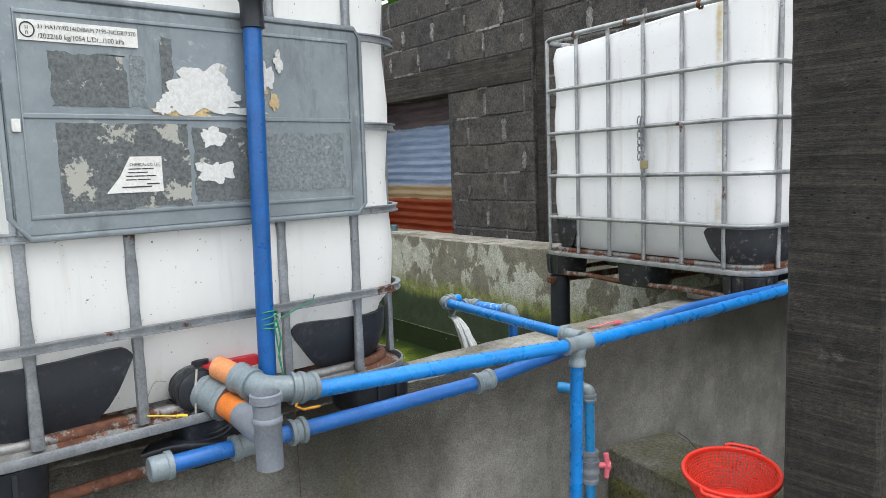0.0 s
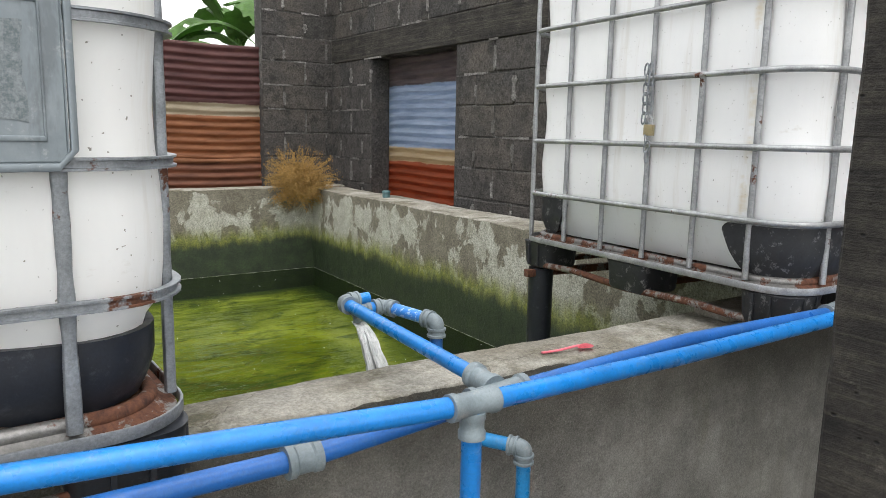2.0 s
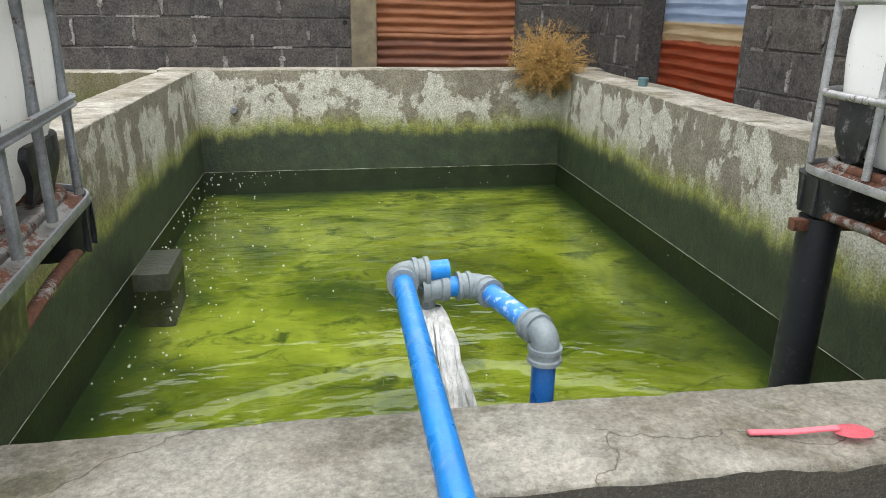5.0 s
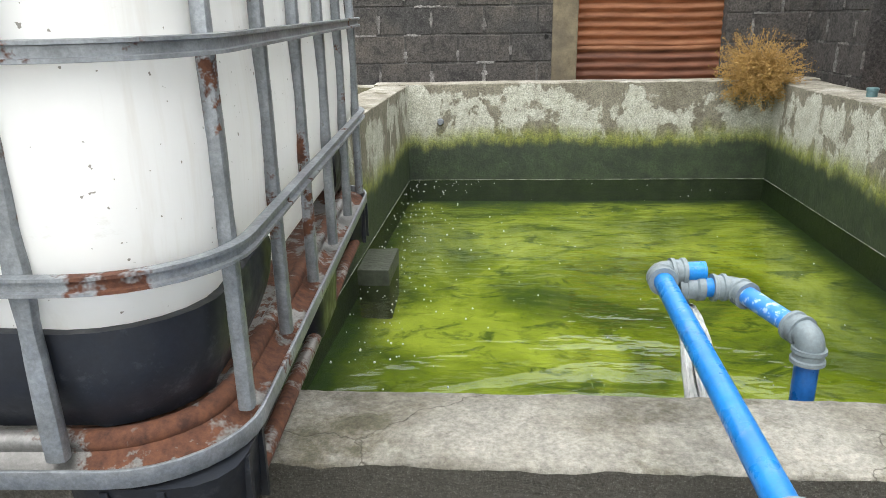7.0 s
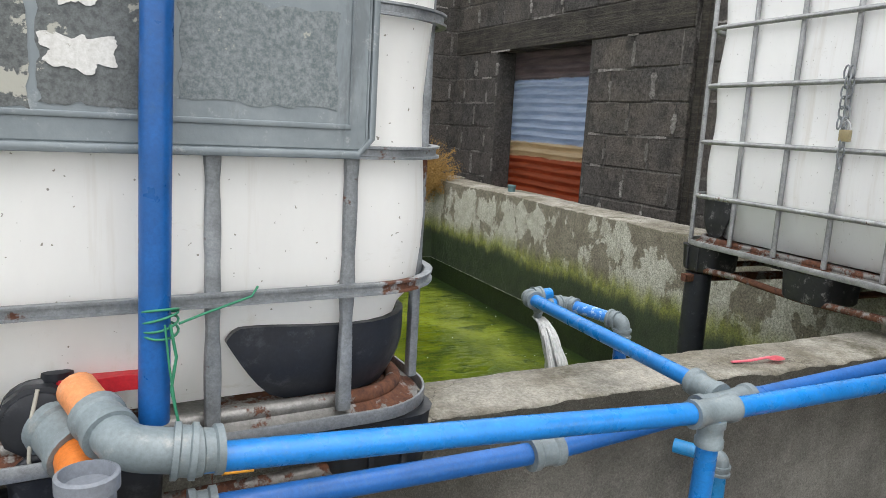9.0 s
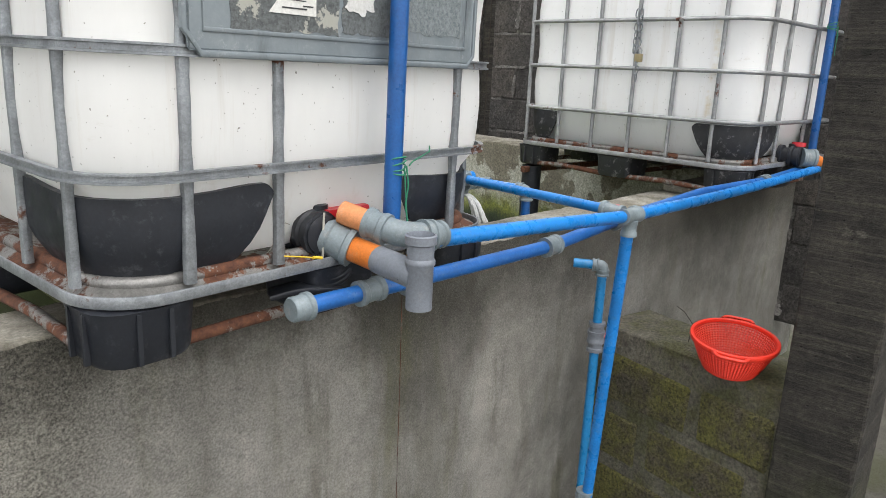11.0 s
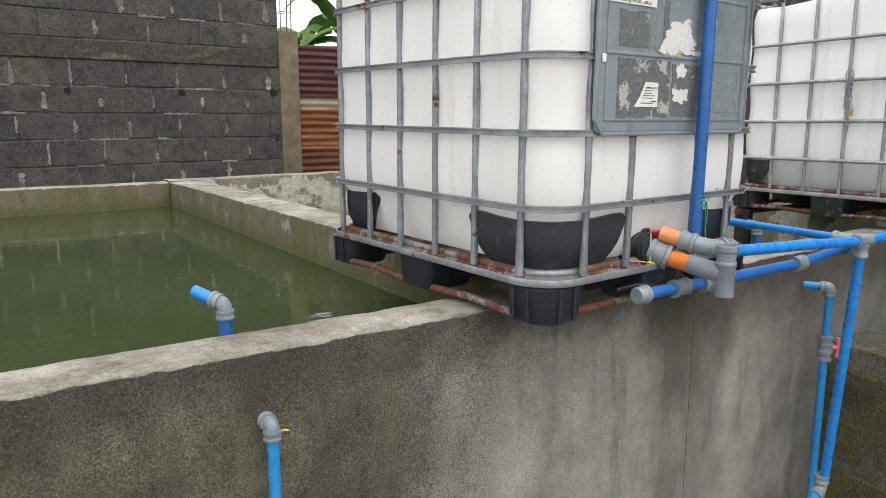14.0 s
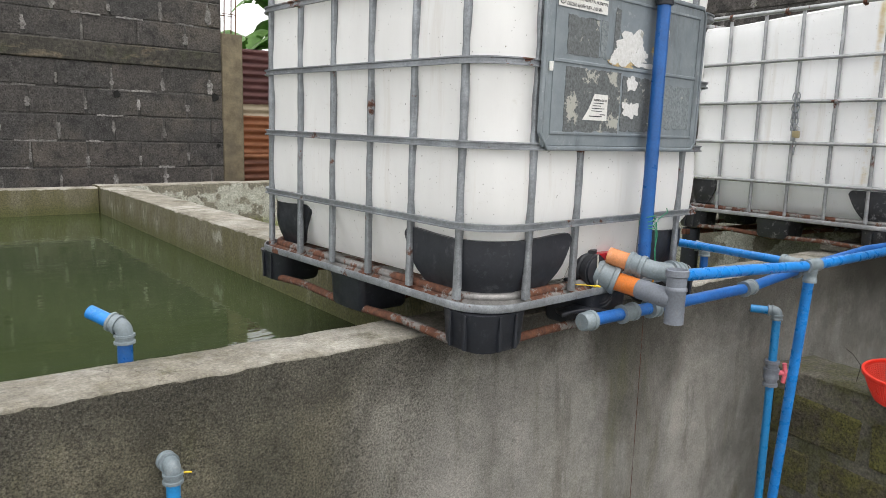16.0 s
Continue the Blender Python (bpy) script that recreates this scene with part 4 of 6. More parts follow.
def build_low_wall():
    a, b = Vector((1.972, 0.21, 0)), Vector((1.835, -0.512, 0))
    wall = rough_wall("wall_low", a.xy, b.xy, 0.30, Z_GROUND, 0.47, [OLDMORTAR, OLDMORTAR, OLDMORTAR], "low mossy block wall with thick smeared mortar")
    wall["category"] = "low wall"
    me = block_mesh("block", 0.40, 0.19, 0.05, 0.014, MOSSY)
    rnd, run = random.Random(4), (b - a).length
    m = facing(a, b)
    for r, z in enumerate((-0.19, 0.04, 0.27)):
        x = 0.02 - 0.2 * (r % 2)
        while x < run:
            u, v = max(x, 0.0), min(x + 0.40, run - 0.01)
            if v - u > 0.06:
                ob = new("block", me)
                ob.parent = wall
                ob.matrix_basis = m @ Matrix.LocRotScale(((u + v) / 2, -0.008 + rnd.uniform(-0.004, 0.004), z + rnd.uniform(-0.01, 0.01)),
                                                         Euler((rnd.uniform(-0.02, 0.02), rnd.uniform(-0.03, 0.03), rnd.uniform(-0.015, 0.015))), ((v - u) / 0.40, 1, 1))
            x += 0.44


build_low_wall()


# ---------- the caged tanks ----------
FRONT_X = (0.158, 0.339, 0.650, 0.836)
SIDE_Y = tuple(0.11 + 0.197 * i for i in range(6))


def loft(sections, n=8):
    bm, rings = bmesh.new(), []
    for x0, y0, x1, y1, r, z in sections:
        rings.append([bm.verts.new((x, y, z)) for x, y in rrect(x0, y0, x1, y1, r, n)])
    for a, b in zip(rings, rings[1:]):
        for j in range(len(a)):
            bm.faces.new((a[j], a[(j + 1) % len(a)], b[(j + 1) % len(a)], b[j]))
    bm.faces.new(rings[0][::-1])
    bm.faces.new(rings[-1])
    return bm


def guard(cx, cy, sx, sy, reach_x=0.305, reach_y=0.31, height=0.145, dip=0.0):
    """A curved black corner guard hugging the bottle's lower corner; sx, sy point to the tank's middle."""
    r, rc = 0.12, 0.085
    ends = (0.0, 0.003, 0.009, 0.018, 0.030, 0.045, 0.065, 0.09, 0.12)
    line = [(0.0, reach_y - e) for e in ends if reach_y - e > r + 0.01] + [(0.0, r)]
    line += [(r - r * math.cos(radians(a)), r - r * math.sin(radians(a))) for a in (15, 30, 45, 60, 75)]
    line += [(r, 0.0)] + [(reach_x - e, 0.0) for e in ends[::-1] if reach_x - e > r + 0.01]
    bm, cols = bmesh.new(), []
    for u, v in line:
        e = reach_y - v if u == 0.0 and v >= r else reach_x - u if v == 0.0 and u >= r else 1.0
        top = height - 0.016 * max(0.0, 1 - e / 0.020) ** 2 - dip * min(1.0, max(0.0, (e - 0.05) / 0.1))
        low = height * 0.84 * max(0.0, 1 - e / rc) ** 1.5
        col = []
        for k in range(6):
            z = low + (top - low) * k / 5
            tuck = 0.028 * max(0.0, 1 - z / 0.075) ** 1.6
            du, dv = (tuck if v >= r else tuck * 0.7 if u < r and v < r else 0), (tuck if u >= r else tuck * 0.7 if u < r and v < r else 0)
            col.append(bm.verts.new((cx + sx * (u + du), cy + sy * (v + dv), z)))
        cols.append(col)
    for a, b in zip(cols, cols[1:]):
        for k in range(5):
            bm.faces.new((a[k], b[k], b[k + 1], a[k + 1]))
    bmesh.ops.recalc_face_normals(bm, faces=bm.faces)
    bmesh.ops.solidify(bm, geom=bm.faces[:], thickness=0.012)
    return bm


def wavy_upright(x, y, nx, ny, z0, z1, w, rows, flat):
    """One upright tube of the cage, pinched where the hoops cross it."""
    bm = bmesh.new()
    along_v = Vector((-ny, nx, 0))
    out = Vector((nx, ny, 0))
    rings, steps = [], 56
    for i in range(steps + 1):
        z = z0 + (z1 - z0) * i / steps
        pinch = sum(math.exp(-((z - r - s) / 0.022) ** 2) for r in rows for s in (-0.045, 0.045)) if flat else 0.0
        hw = w / 2 * (1.0 + (0.16 * math.sin(z * 40 + x * 9 + y * 7) * 0.3 if flat else 0)) * (1 - 0.16 * pinch)
        hd = (0.0085 if flat else w / 2)
        prof = slab(2 * hw, 2 * hd, 0.006) if flat else [(w / 2 * math.cos(math.tau * j / 12), w / 2 * math.sin(math.tau * j / 12)) for j in range(12)]
        rings.append([bm.verts.new(Vector((x, y, z)) + along_v * u + out * v) for u, v in prof])
    for a, b in zip(rings, rings[1:]):
        for j in range(len(a)):
            bm.faces.new((a[j], a[(j + 1) % len(a)], b[(j + 1) % len(a)], b[j]))
    bm.faces.new(rings[0][::-1])
    bm.faces.new(rings[-1])
    return bm


def build_ibc(m, label, flat, steel, bottle_mat, black, rows, top, feet_tall=0.105):
    """A caged tank: local x across its front (1.0 m), y its depth (1.2 m), z from the pallet's underside."""
    tank = thing("caged_water_tank", m, label, "water tank", "caged tanks")
    w = 0.0215 if flat else 0.018
    deck = 0.13
    # bottle
    i0, lo_in, guard_in, bar = (0.016, 0.034, 0.024, 0.011) if flat else (0.026, 0.034, 0.024, 0.014)
    def inset(d, rad, z):
        return (d, d, 1 - d, 1.2 - d, rad, z)

    secs = [inset(0.09, 0.10, deck + 0.012), inset(0.075, 0.11, deck + 0.03), inset(0.058, 0.11, deck + 0.07), inset(lo_in + 0.006, 0.11, deck + 0.115), inset(lo_in, 0.11, deck + 0.14)]
    for z in np.linspace(deck + 0.175, top - 0.09, 14):
        secs.append(inset(i0 - 0.004 * math.sin(z * 19), 0.095 if flat else 0.115, float(z)))
    secs += [inset(i0 + 0.005, 0.10, top - 0.06), inset(i0 + 0.012, 0.10, top - 0.035), inset(0.08, 0.09, top - 0.018), inset(0.2, 0.08, top - 0.012)]
    bm = loft(secs)
    if not flat:
        for v in bm.verts:
            if v.co.z > top - 0.1:
                v.co.z -= 0.02 * (0.5 + 0.5 * math.sin(v.co.y * 26)) * (1 if v.co.y > 0.3 else 0.2) - (0.035 if v.co.y < 0.32 else 0.0)
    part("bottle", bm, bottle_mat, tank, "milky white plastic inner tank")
    part("fill_cap", add_lathe(bmesh.new(), [(0.09, 0), (0.1, 0.005), (0.1, 0.03), (0.085, 0.04)], pose(0.5, 0.6, top - 0.015)), black, tank, "black screw cap")
    # cage
    for z in rows:
        ring = [Vector((x, y, z)) for x, y in rrect(-0.003, -0.003, 1.009, 1.203, 0.13, 8)]
        part("hoop", sweep(ring, [(0.0065, 0.0088), (0.0, 0.0095), (-0.006, 0.0088), (-0.006, -0.0088), (0.0, -0.0095), (0.0065, -0.0088), (0.0065, -0.0055), (0.0015, -0.0045), (0.0015, 0.0045), (0.0065, 0.0055)] if flat else w / 2, True, (0, 0, 1)), steel, tank)
    part("top_rail", sweep([(x, y, top) for x, y in rrect(0, 0, 1, 1.2, 0.13, 8)], 0.0115, True, (0, 0, 1)), steel, tank)
    for x in FRONT_X:
        part("upright", wavy_upright(x, bar, 0, -1, deck, top, w, rows, flat), steel, tank)
        part("upright", wavy_upright(x, 1.2 - bar, 0, 1, deck, top, w, rows, flat), steel, tank)
    for y in SIDE_Y if flat else [0.155 + 0.198 * i for i in range(6)]:
        part("upright", wavy_upright(bar, y, -1, 0, deck, top, w, rows, flat), steel, tank)
        part("upright", wavy_upright(1.003 - bar, y, 1, 0, deck, top, w, rows, flat), steel, tank)
    # pan
    pan = loft([(0.0, 0.0, 1.0, 1.2, 0.12, deck - 0.010), (-0.002, -0.002, 1.002, 1.202, 0.12, deck - 0.006), (0.0, 0.0, 1.0, 1.2, 0.12, deck),
                (0.012, 0.012, 0.988, 1.188, 0.11, deck + 0.002), (0.03, 0.03, 0.97, 1.17, 0.11, deck + 0.016), (0.08, 0.08, 0.92, 1.12, 0.10, deck + 0.010)])
    part("pan", pan, PAN, tank, "galvanised pan with flaking rust").location.z = -0.014
    part("base_tube", sweep([(x, y, deck + 0.004) for x, y in rrect(0.036, 0.036, 0.964, 1.164, 0.105, 8)], 0.0125, True, (0, 0, 1)), PAN, tank, "rust-patched galvanised base tube")
    part("pan_rim", sweep([(x, y, deck - 0.012) for x, y in rrect(-0.007, -0.007, 1.007, 1.207, 0.122, 8)], slab(0.005, 0.021, 0.002), True, (0, 0, 1)), steel, tank)
    # corner guards
    for cx, cy, sx, sy in ((guard_in, guard_in, 1, 1), (1 - guard_in, guard_in, -1, 1), (guard_in, 1.2 - guard_in, 1, -1), (1 - guard_in, 1.2 - guard_in, -1, -1)):
        part("corner_guard", guard(cx, cy, sx, sy, reach_y=0.31 if flat else 0.22, height=0.145 if sx > 0 or not flat else 0.122, dip=0.008 if flat else 0.0), black, tank, "black plastic corner guard").location.z = deck + 0.012
    # feet
    for fx in (0.005, 0.415, 0.825):
        for fy in (0.005, 0.525, 1.025):
            if (fx, fy) == (0.415, 0.525):
                continue
            corner = fx != 0.415 and fy != 0.525
            bm = loft([(fx + 0.006, fy + 0.006, fx + 0.164, fy + 0.164, 0.05 if corner else 0.02, 0.006), (fx, fy, fx + 0.17, fy + 0.17, 0.055 if corner else 0.02, 0.016),
                       (fx - 0.004, fy - 0.004, fx + 0.174, fy + 0.174, 0.055 if corner else 0.02, deck - 0.04), (fx - 0.008, fy - 0.008, fx + 0.178, fy + 0.178, 0.06 if corner else 0.02, deck - 0.026)], 4)
            foot = part("foot", bm, black, tank)
            if corner:
                sgn, yy = (-1, fy - 0.004) if fy < 0.5 else (1, fy + 0.174)
                sg, xx = (-1, fx - 0.004) if fx < 0.5 else (1, fx + 0.174)
                for k in (0.055, 0.11):
                    part("rib", box((fx + k - 0.004, min(yy - sgn * 0.004, yy + sgn * 0.005), 0.012), (fx + k + 0.004, max(yy - sgn * 0.004, yy + sgn * 0.005), deck - 0.03)), black, foot)
                    part("rib", box((min(xx - sg * 0.004, xx + sg * 0.005), fy + k - 0.004, 0.012), (max(xx - sg * 0.004, xx + sg * 0.005), fy + k + 0.004, deck - 0.03)), black, foot)
    for y in (0.05, 0.61, 1.15):
        part("bottom_rail", sweep([(0.07, y, 0.014), (0.3, y, 0.018), (0.7, y, 0.013), (0.93, y, 0.015)], 0.012), RAIL, tank, "rusty steel rail under the pallet")
    for x in (0.022, 0.978):
        part("bottom_rail", sweep([(x, 0.07, 0.014), (x + 0.004, 0.35, 0.022), (x, 0.62, 0.012), (x + 0.003, 0.9, 0.024), (x, 1.13, 0.014)], 0.012), RAIL, tank, "rusty steel rail under the pallet")
    return tank


A_ROWS = (0.315, 0.511, 0.706, 0.906)
B_ROWS = (0.30, 0.503, 0.710, 0.918)
TANK_A = build_ibc(pose(0.004, 0, Z_TOP + 0.004, 0.9, 0, 2.2) @ Matrix.Diagonal((1.012, 0.955, 1, 1)), "white caged tank with flat galvanised bars, large zinc label plate", True, STEEL_A, BOTTLE_A, BLACK, A_ROWS, 1.14)
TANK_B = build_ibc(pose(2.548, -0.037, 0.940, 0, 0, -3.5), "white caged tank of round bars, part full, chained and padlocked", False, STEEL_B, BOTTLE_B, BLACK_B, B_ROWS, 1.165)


def rounded_sheet(x0, z0, x1, z1, y0, y1, bevel=0.004):
    return box((x0, y0, z0), (x1, y1, z1), bevel, 1)


def torn(cx, cz, rx, rz, y, seed, n=72):
    """A torn patch of paper in the plate's plane, 1 mm thick."""
    bm = bmesh.new()
    ring = []
    for i in range(n):
        a = math.tau * i / n
        k = 1 + 0.62 * noise.noise(Vector((math.cos(a) * 1.7, math.sin(a) * 1.7, seed))) + 0.22 * noise.noise(Vector((math.cos(a) * 4, math.sin(a) * 4, seed))) + 0.09 * noise.noise(Vector((math.cos(a) * 13, math.sin(a) * 13, seed)))
        ring.append((cx + rx * k * math.cos(a), cz + rz * k * math.sin(a)))
    front = [bm.verts.new((x, y - 0.001, z)) for x, z in ring]
    back = [bm.verts.new((x, y, z)) for x, z in ring]
    bm.faces.new(front)
    for i in range(n):
        bm.faces.new((front[i], front[(i + 1) % n], back[(i + 1) % n], back[i]))
    return bm


def ragged(x0, z0, x1, z1, y, seed, n=26):
    """A label's ghost in the plate's plane: a rectangle whose rim has worn unevenly."""
    bm, ring = bmesh.new(), []
    corners = [(x0, z0), (x1, z0), (x1, z1), (x0, z1)]
    for i, (a, b) in enumerate(zip(corners, corners[1:] + corners[:1])):
        for k in range(n):
            q = k / n
            p = Vector((a[0] + (b[0] - a[0]) * q, a[1] + (b[1] - a[1]) * q, seed))
            bite = 0.010 * max(0.0, noise.noise(p * 42 + Vector((0, 0, i)))) + 0.002 * noise.noise(p * 160)
            ring.append((p.x + (0, -bite, 0, bite)[i], p.y + (bite, 0, -bite, 0)[i]))
    front = [bm.verts.new((u, y - 0.0012, v)) for u, v in ring]
    back = [bm.verts.new((u, y - 0.0002, v)) for u, v in ring]
    bm.faces.new(front)
    for i in range(len(ring)):
        bm.faces.new((front[i], front[(i + 1) % len(ring)], back[(i + 1) % len(ring)], back[i]))
    return bm


def add_text(name, body, size, m, material, parent):
    cu = bpy.data.curves.new(name, "FONT")
    cu.body, cu.size, cu.extrude = body, size, 0.0003
    tmp = new(name, cu)
    me = bpy.data.meshes.new_from_object(tmp.evaluated_get(bpy.context.evaluated_depsgraph_get()))
    bpy.data.objects.remove(tmp)
    me.materials.append(material)
    ob = new(name, me)
    ob.parent = parent
    ob.matrix_basis = m
    return ob


def build_plate():
    """The label plate on the first tank's front, in the tank's own metres."""
    y = -0.016
    plate = part("label_plate", rounded_sheet(0.125, 0.512, 0.915, 0.915, y, y + 0.004), ZINC, TANK_A, "dull zinc label plate with torn label remains")
    plate.matrix_basis = Matrix.Translation((0.044, 0, 0)) @ Matrix.Diagonal((0.878, 1, 1, 1))
    rim = [(0.118, 0, 0.545), (0.150, 0, 0.508), (0.90, 0, 0.508), (0.922, 0, 0.53), (0.922, 0, 0.90), (0.905, 0, 0.92), (0.135, 0, 0.92), (0.118, 0, 0.905)]
    part("rim", sweep([(x, y + 0.002, z) for x, _, z in rim], slab(0.011, 0.011, 0.003), True, (0, 1, 0)), ZINC, plate)
    part("bead", sweep([(x, y - 0.001, z) for x, z in ((0.155, 0.545), (0.885, 0.545), (0.885, 0.889), (0.155, 0.889))], slab(0.008, 0.004, 0.0015), True, (0, 1, 0)), ZINC, plate)
    part("centre_bead", box((0.155, y - 0.003, 0.713), (0.885, y, 0.722), 0.0015, 1), ZINC, plate)
    for name, x0, z0, x1, z1, mat in (("label_ghost", 0.207, 0.735, 0.350, 0.828, GLUE), ("label_ghost", 0.210, 0.548, 0.468, 0.706, GLUE_PATCHY), ("label_ghost", 0.476, 0.555, 0.632, 0.700, GLUE),
                                      ("label_ghost", 0.640, 0.565, 0.865, 0.690, GLUE_PALE), ("label_ghost", 0.420, 0.760, 0.446, 0.865, GLUE), ("label_ghost", 0.356, 0.735, 0.388, 0.830, GLUE_PALE)):
        part(name, ragged(x0, z0, x1, z1, y, x0 * 37 + z0 * 11), mat, plate)
    for cx, cz, rx, rz, seed in ((0.505, 0.775, 0.066, 0.040, 1.0), (0.470, 0.757, 0.052, 0.026, 15.0), (0.545, 0.752, 0.044, 0.020, 23.0), (0.418, 0.735, 0.020, 0.012, 31.0), (0.520, 0.682, 0.026, 0.022, 4.0), (0.525, 0.615, 0.040, 0.022, 7.0), (0.655, 0.80, 0.018, 0.030, 9.0), (0.69, 0.835, 0.012, 0.018, 19.0), (0.60, 0.733, 0.05, 0.006, 12.0)):
        part("paper_scrap", torn(cx, cz, rx, rz, y - 0.0014 - 0.00007 * seed, seed), TORN, plate, "torn paper scrap")
    ochre = make_glue("ochre_torn_paper", (0.42, 0.29, 0.12), (0.58, 0.47, 0.27), 0.56)
    for cx, cz, rx, rz, seed in ((0.475, 0.732, 0.072, 0.013, 41.0), (0.640, 0.775, 0.022, 0.018, 44.0), (0.675, 0.755, 0.012, 0.022, 47.0)):
        part("paper_scrap", torn(cx, cz, rx, rz, y - 0.0013, seed), ochre, plate, "yellowed torn paper scrap")
    # the type label, two rows of print
    part("type_label", box((0.160, y - 0.003, 0.842), (0.376, y - 0.002, 0.876)), PAPER, plate, "white type label with black print")
    flat_pose = lambda x, z: pose(x, y - 0.0035, z, 90, 0, 0)  # noqa: E731
    add_text("print", "31 HA1/Y/0214/D/BAM 7195-NCG8/7370", 0.0104, flat_pose(0.193, 0.8625), INK, plate)
    add_text("print", "/2022/60 kg/1054 L/D/.../100 kPa", 0.0118, flat_pose(0.193, 0.8465), INK, plate)
    part("print", sweep([(0.176 + 0.012 * math.cos(a), y - 0.0035, 0.8595 + 0.012 * math.sin(a)) for a in (math.tau * i / 24 for i in range(24))], 0.0011, True, (0, 1, 0)), INK, plate)
    add_text("print", "u", 0.012, flat_pose(0.1725, 0.8605), INK, plate)
    add_text("print", "n", 0.012, flat_pose(0.1725, 0.8515), INK, plate)
    # the small white label with lines of print
    card = bmesh.new()
    corners = [(0.322, 0.598), (0.436, 0.598), (0.436, 0.664), (0.372, 0.664), (0.350, 0.628)]
    vs = [card.verts.new((x, y - 0.003, z)) for x, z in corners]
    vb = [card.verts.new((x, y - 0.002, z)) for x, z in corners]
    card.faces.new(vs)
    for i in range(5):
        card.faces.new((vs[i], vs[(i + 1) % 5], vb[(i + 1) % 5], vb[i]))
    part("address_label", card, PAPER, plate, "small torn white label").location = (-0.030, 0, -0.018)
    add_text("print", "CHEMICAL CO. LLC", 0.0070, flat_pose(0.340, 0.629), INK, plate)
    for i, (x0, x1) in enumerate(((0.338, 0.362), (0.364, 0.388), (0.336, 0.350), (0.352, 0.376), (0.332, 0.346), (0.348, 0.370), (0.372, 0.392), (0.330, 0.352), (0.354, 0.380))):
        z = 0.6225 - 0.0066 * (0, 0, 1, 1, 2, 2, 2, 3, 3)[i]
        part("print", box((x0, y - 0.0036, z), (x1, y - 0.0030, z + 0.0019)), INK, plate)
    part("print", box((0.372, y - 0.0036, 0.594), (0.398, y - 0.0030, 0.5965)), INK, plate)
    part("print", box((0.322, y - 0.0036, 0.589), (0.382, y - 0.0030, 0.5915)), INK, plate)
    part("corner_tab", box((0.135, y - 0.006, 0.690), (0.150, y - 0.001, 0.712), 0.001, 1), PAPER, plate)


build_plate()


# ---------- pipes ----------
def straight(name, pts, r, mat, label, parent=None, bend=0.0):
    return part(name, sweep(rounded(pts, bend, 8) if bend else pts, r), mat, parent, label)


R1, RB, RR = 0.0178, 0.0164, 0.0182
TEE = Vector((1.416, -0.143, 1.023))


def build_main_pipework():
    """The upper blue line with its tee, branch over the pond, and down pipe."""
    p = thing("water_supply_pipe", pose(0, 0, 0), "bright blue plastic water pipe with grey fittings along the pond wall", "pipe")
    a = Vector((0.622, -0.116, 1.067))
    end = Vector((3.16, -0.180, 1.042))
    straight("pipe", [a, (1.05, -0.131, 1.045), TEE], R1, BLUE, "", p)
    straight("pipe", [TEE, (1.95, -0.152, 1.020), (2.5, -0.165, 1.026), end], R1, BLUE, "", p)
    straight("down_pipe", [TEE, (1.448, -0.10, 0.5), (1.508, -0.05, 0.04)], R1, BLUE, "", p)
    straight("branch_pipe", [(1.530, -0.058, 1.005), (1.555, 0.615, 1.020)], RB, BLUE, "", p)
    f = bmesh.new()
    add_socket(f, TEE - Vector((0.048, 0.001, -0.002)), TEE + Vector((0.048, 0.001, 0)), R1 + 0.0032, 0.0025)
    add_socket(f, TEE + Vector((0, 0, -0.012)), TEE + Vector((0, 0, -0.058)), R1 + 0.0032, 0.0025)
    part("tee", f, GREY_PIPE, p, "grey pipe tee")
    part("elbow", elbow((1.502, -0.042, 0.0), (1.5, -0.045, 0.5), (0.9, -0.12, -0.13), R1 + 0.006, 0.05), GREY_PIPE, p)
    straight("ground_pipe", [(1.48, -0.045, -0.003), (0.9, -0.12, -0.13), (-0.3, -0.20, -0.27)], R1, BLUE, "", p)
    part("elbow", elbow((1.555, 0.620, 1.020), (1.535, 0.2, 1.012), (1.8, 0.632, 1.022), RB + 0.0035, 0.034), GREY_PIPE, p)
    straight("stub", [(1.58, 0.621, 1.020), (1.632, 0.624, 1.022)], RB, BLUE, "", p)
    return p


build_main_pipework()


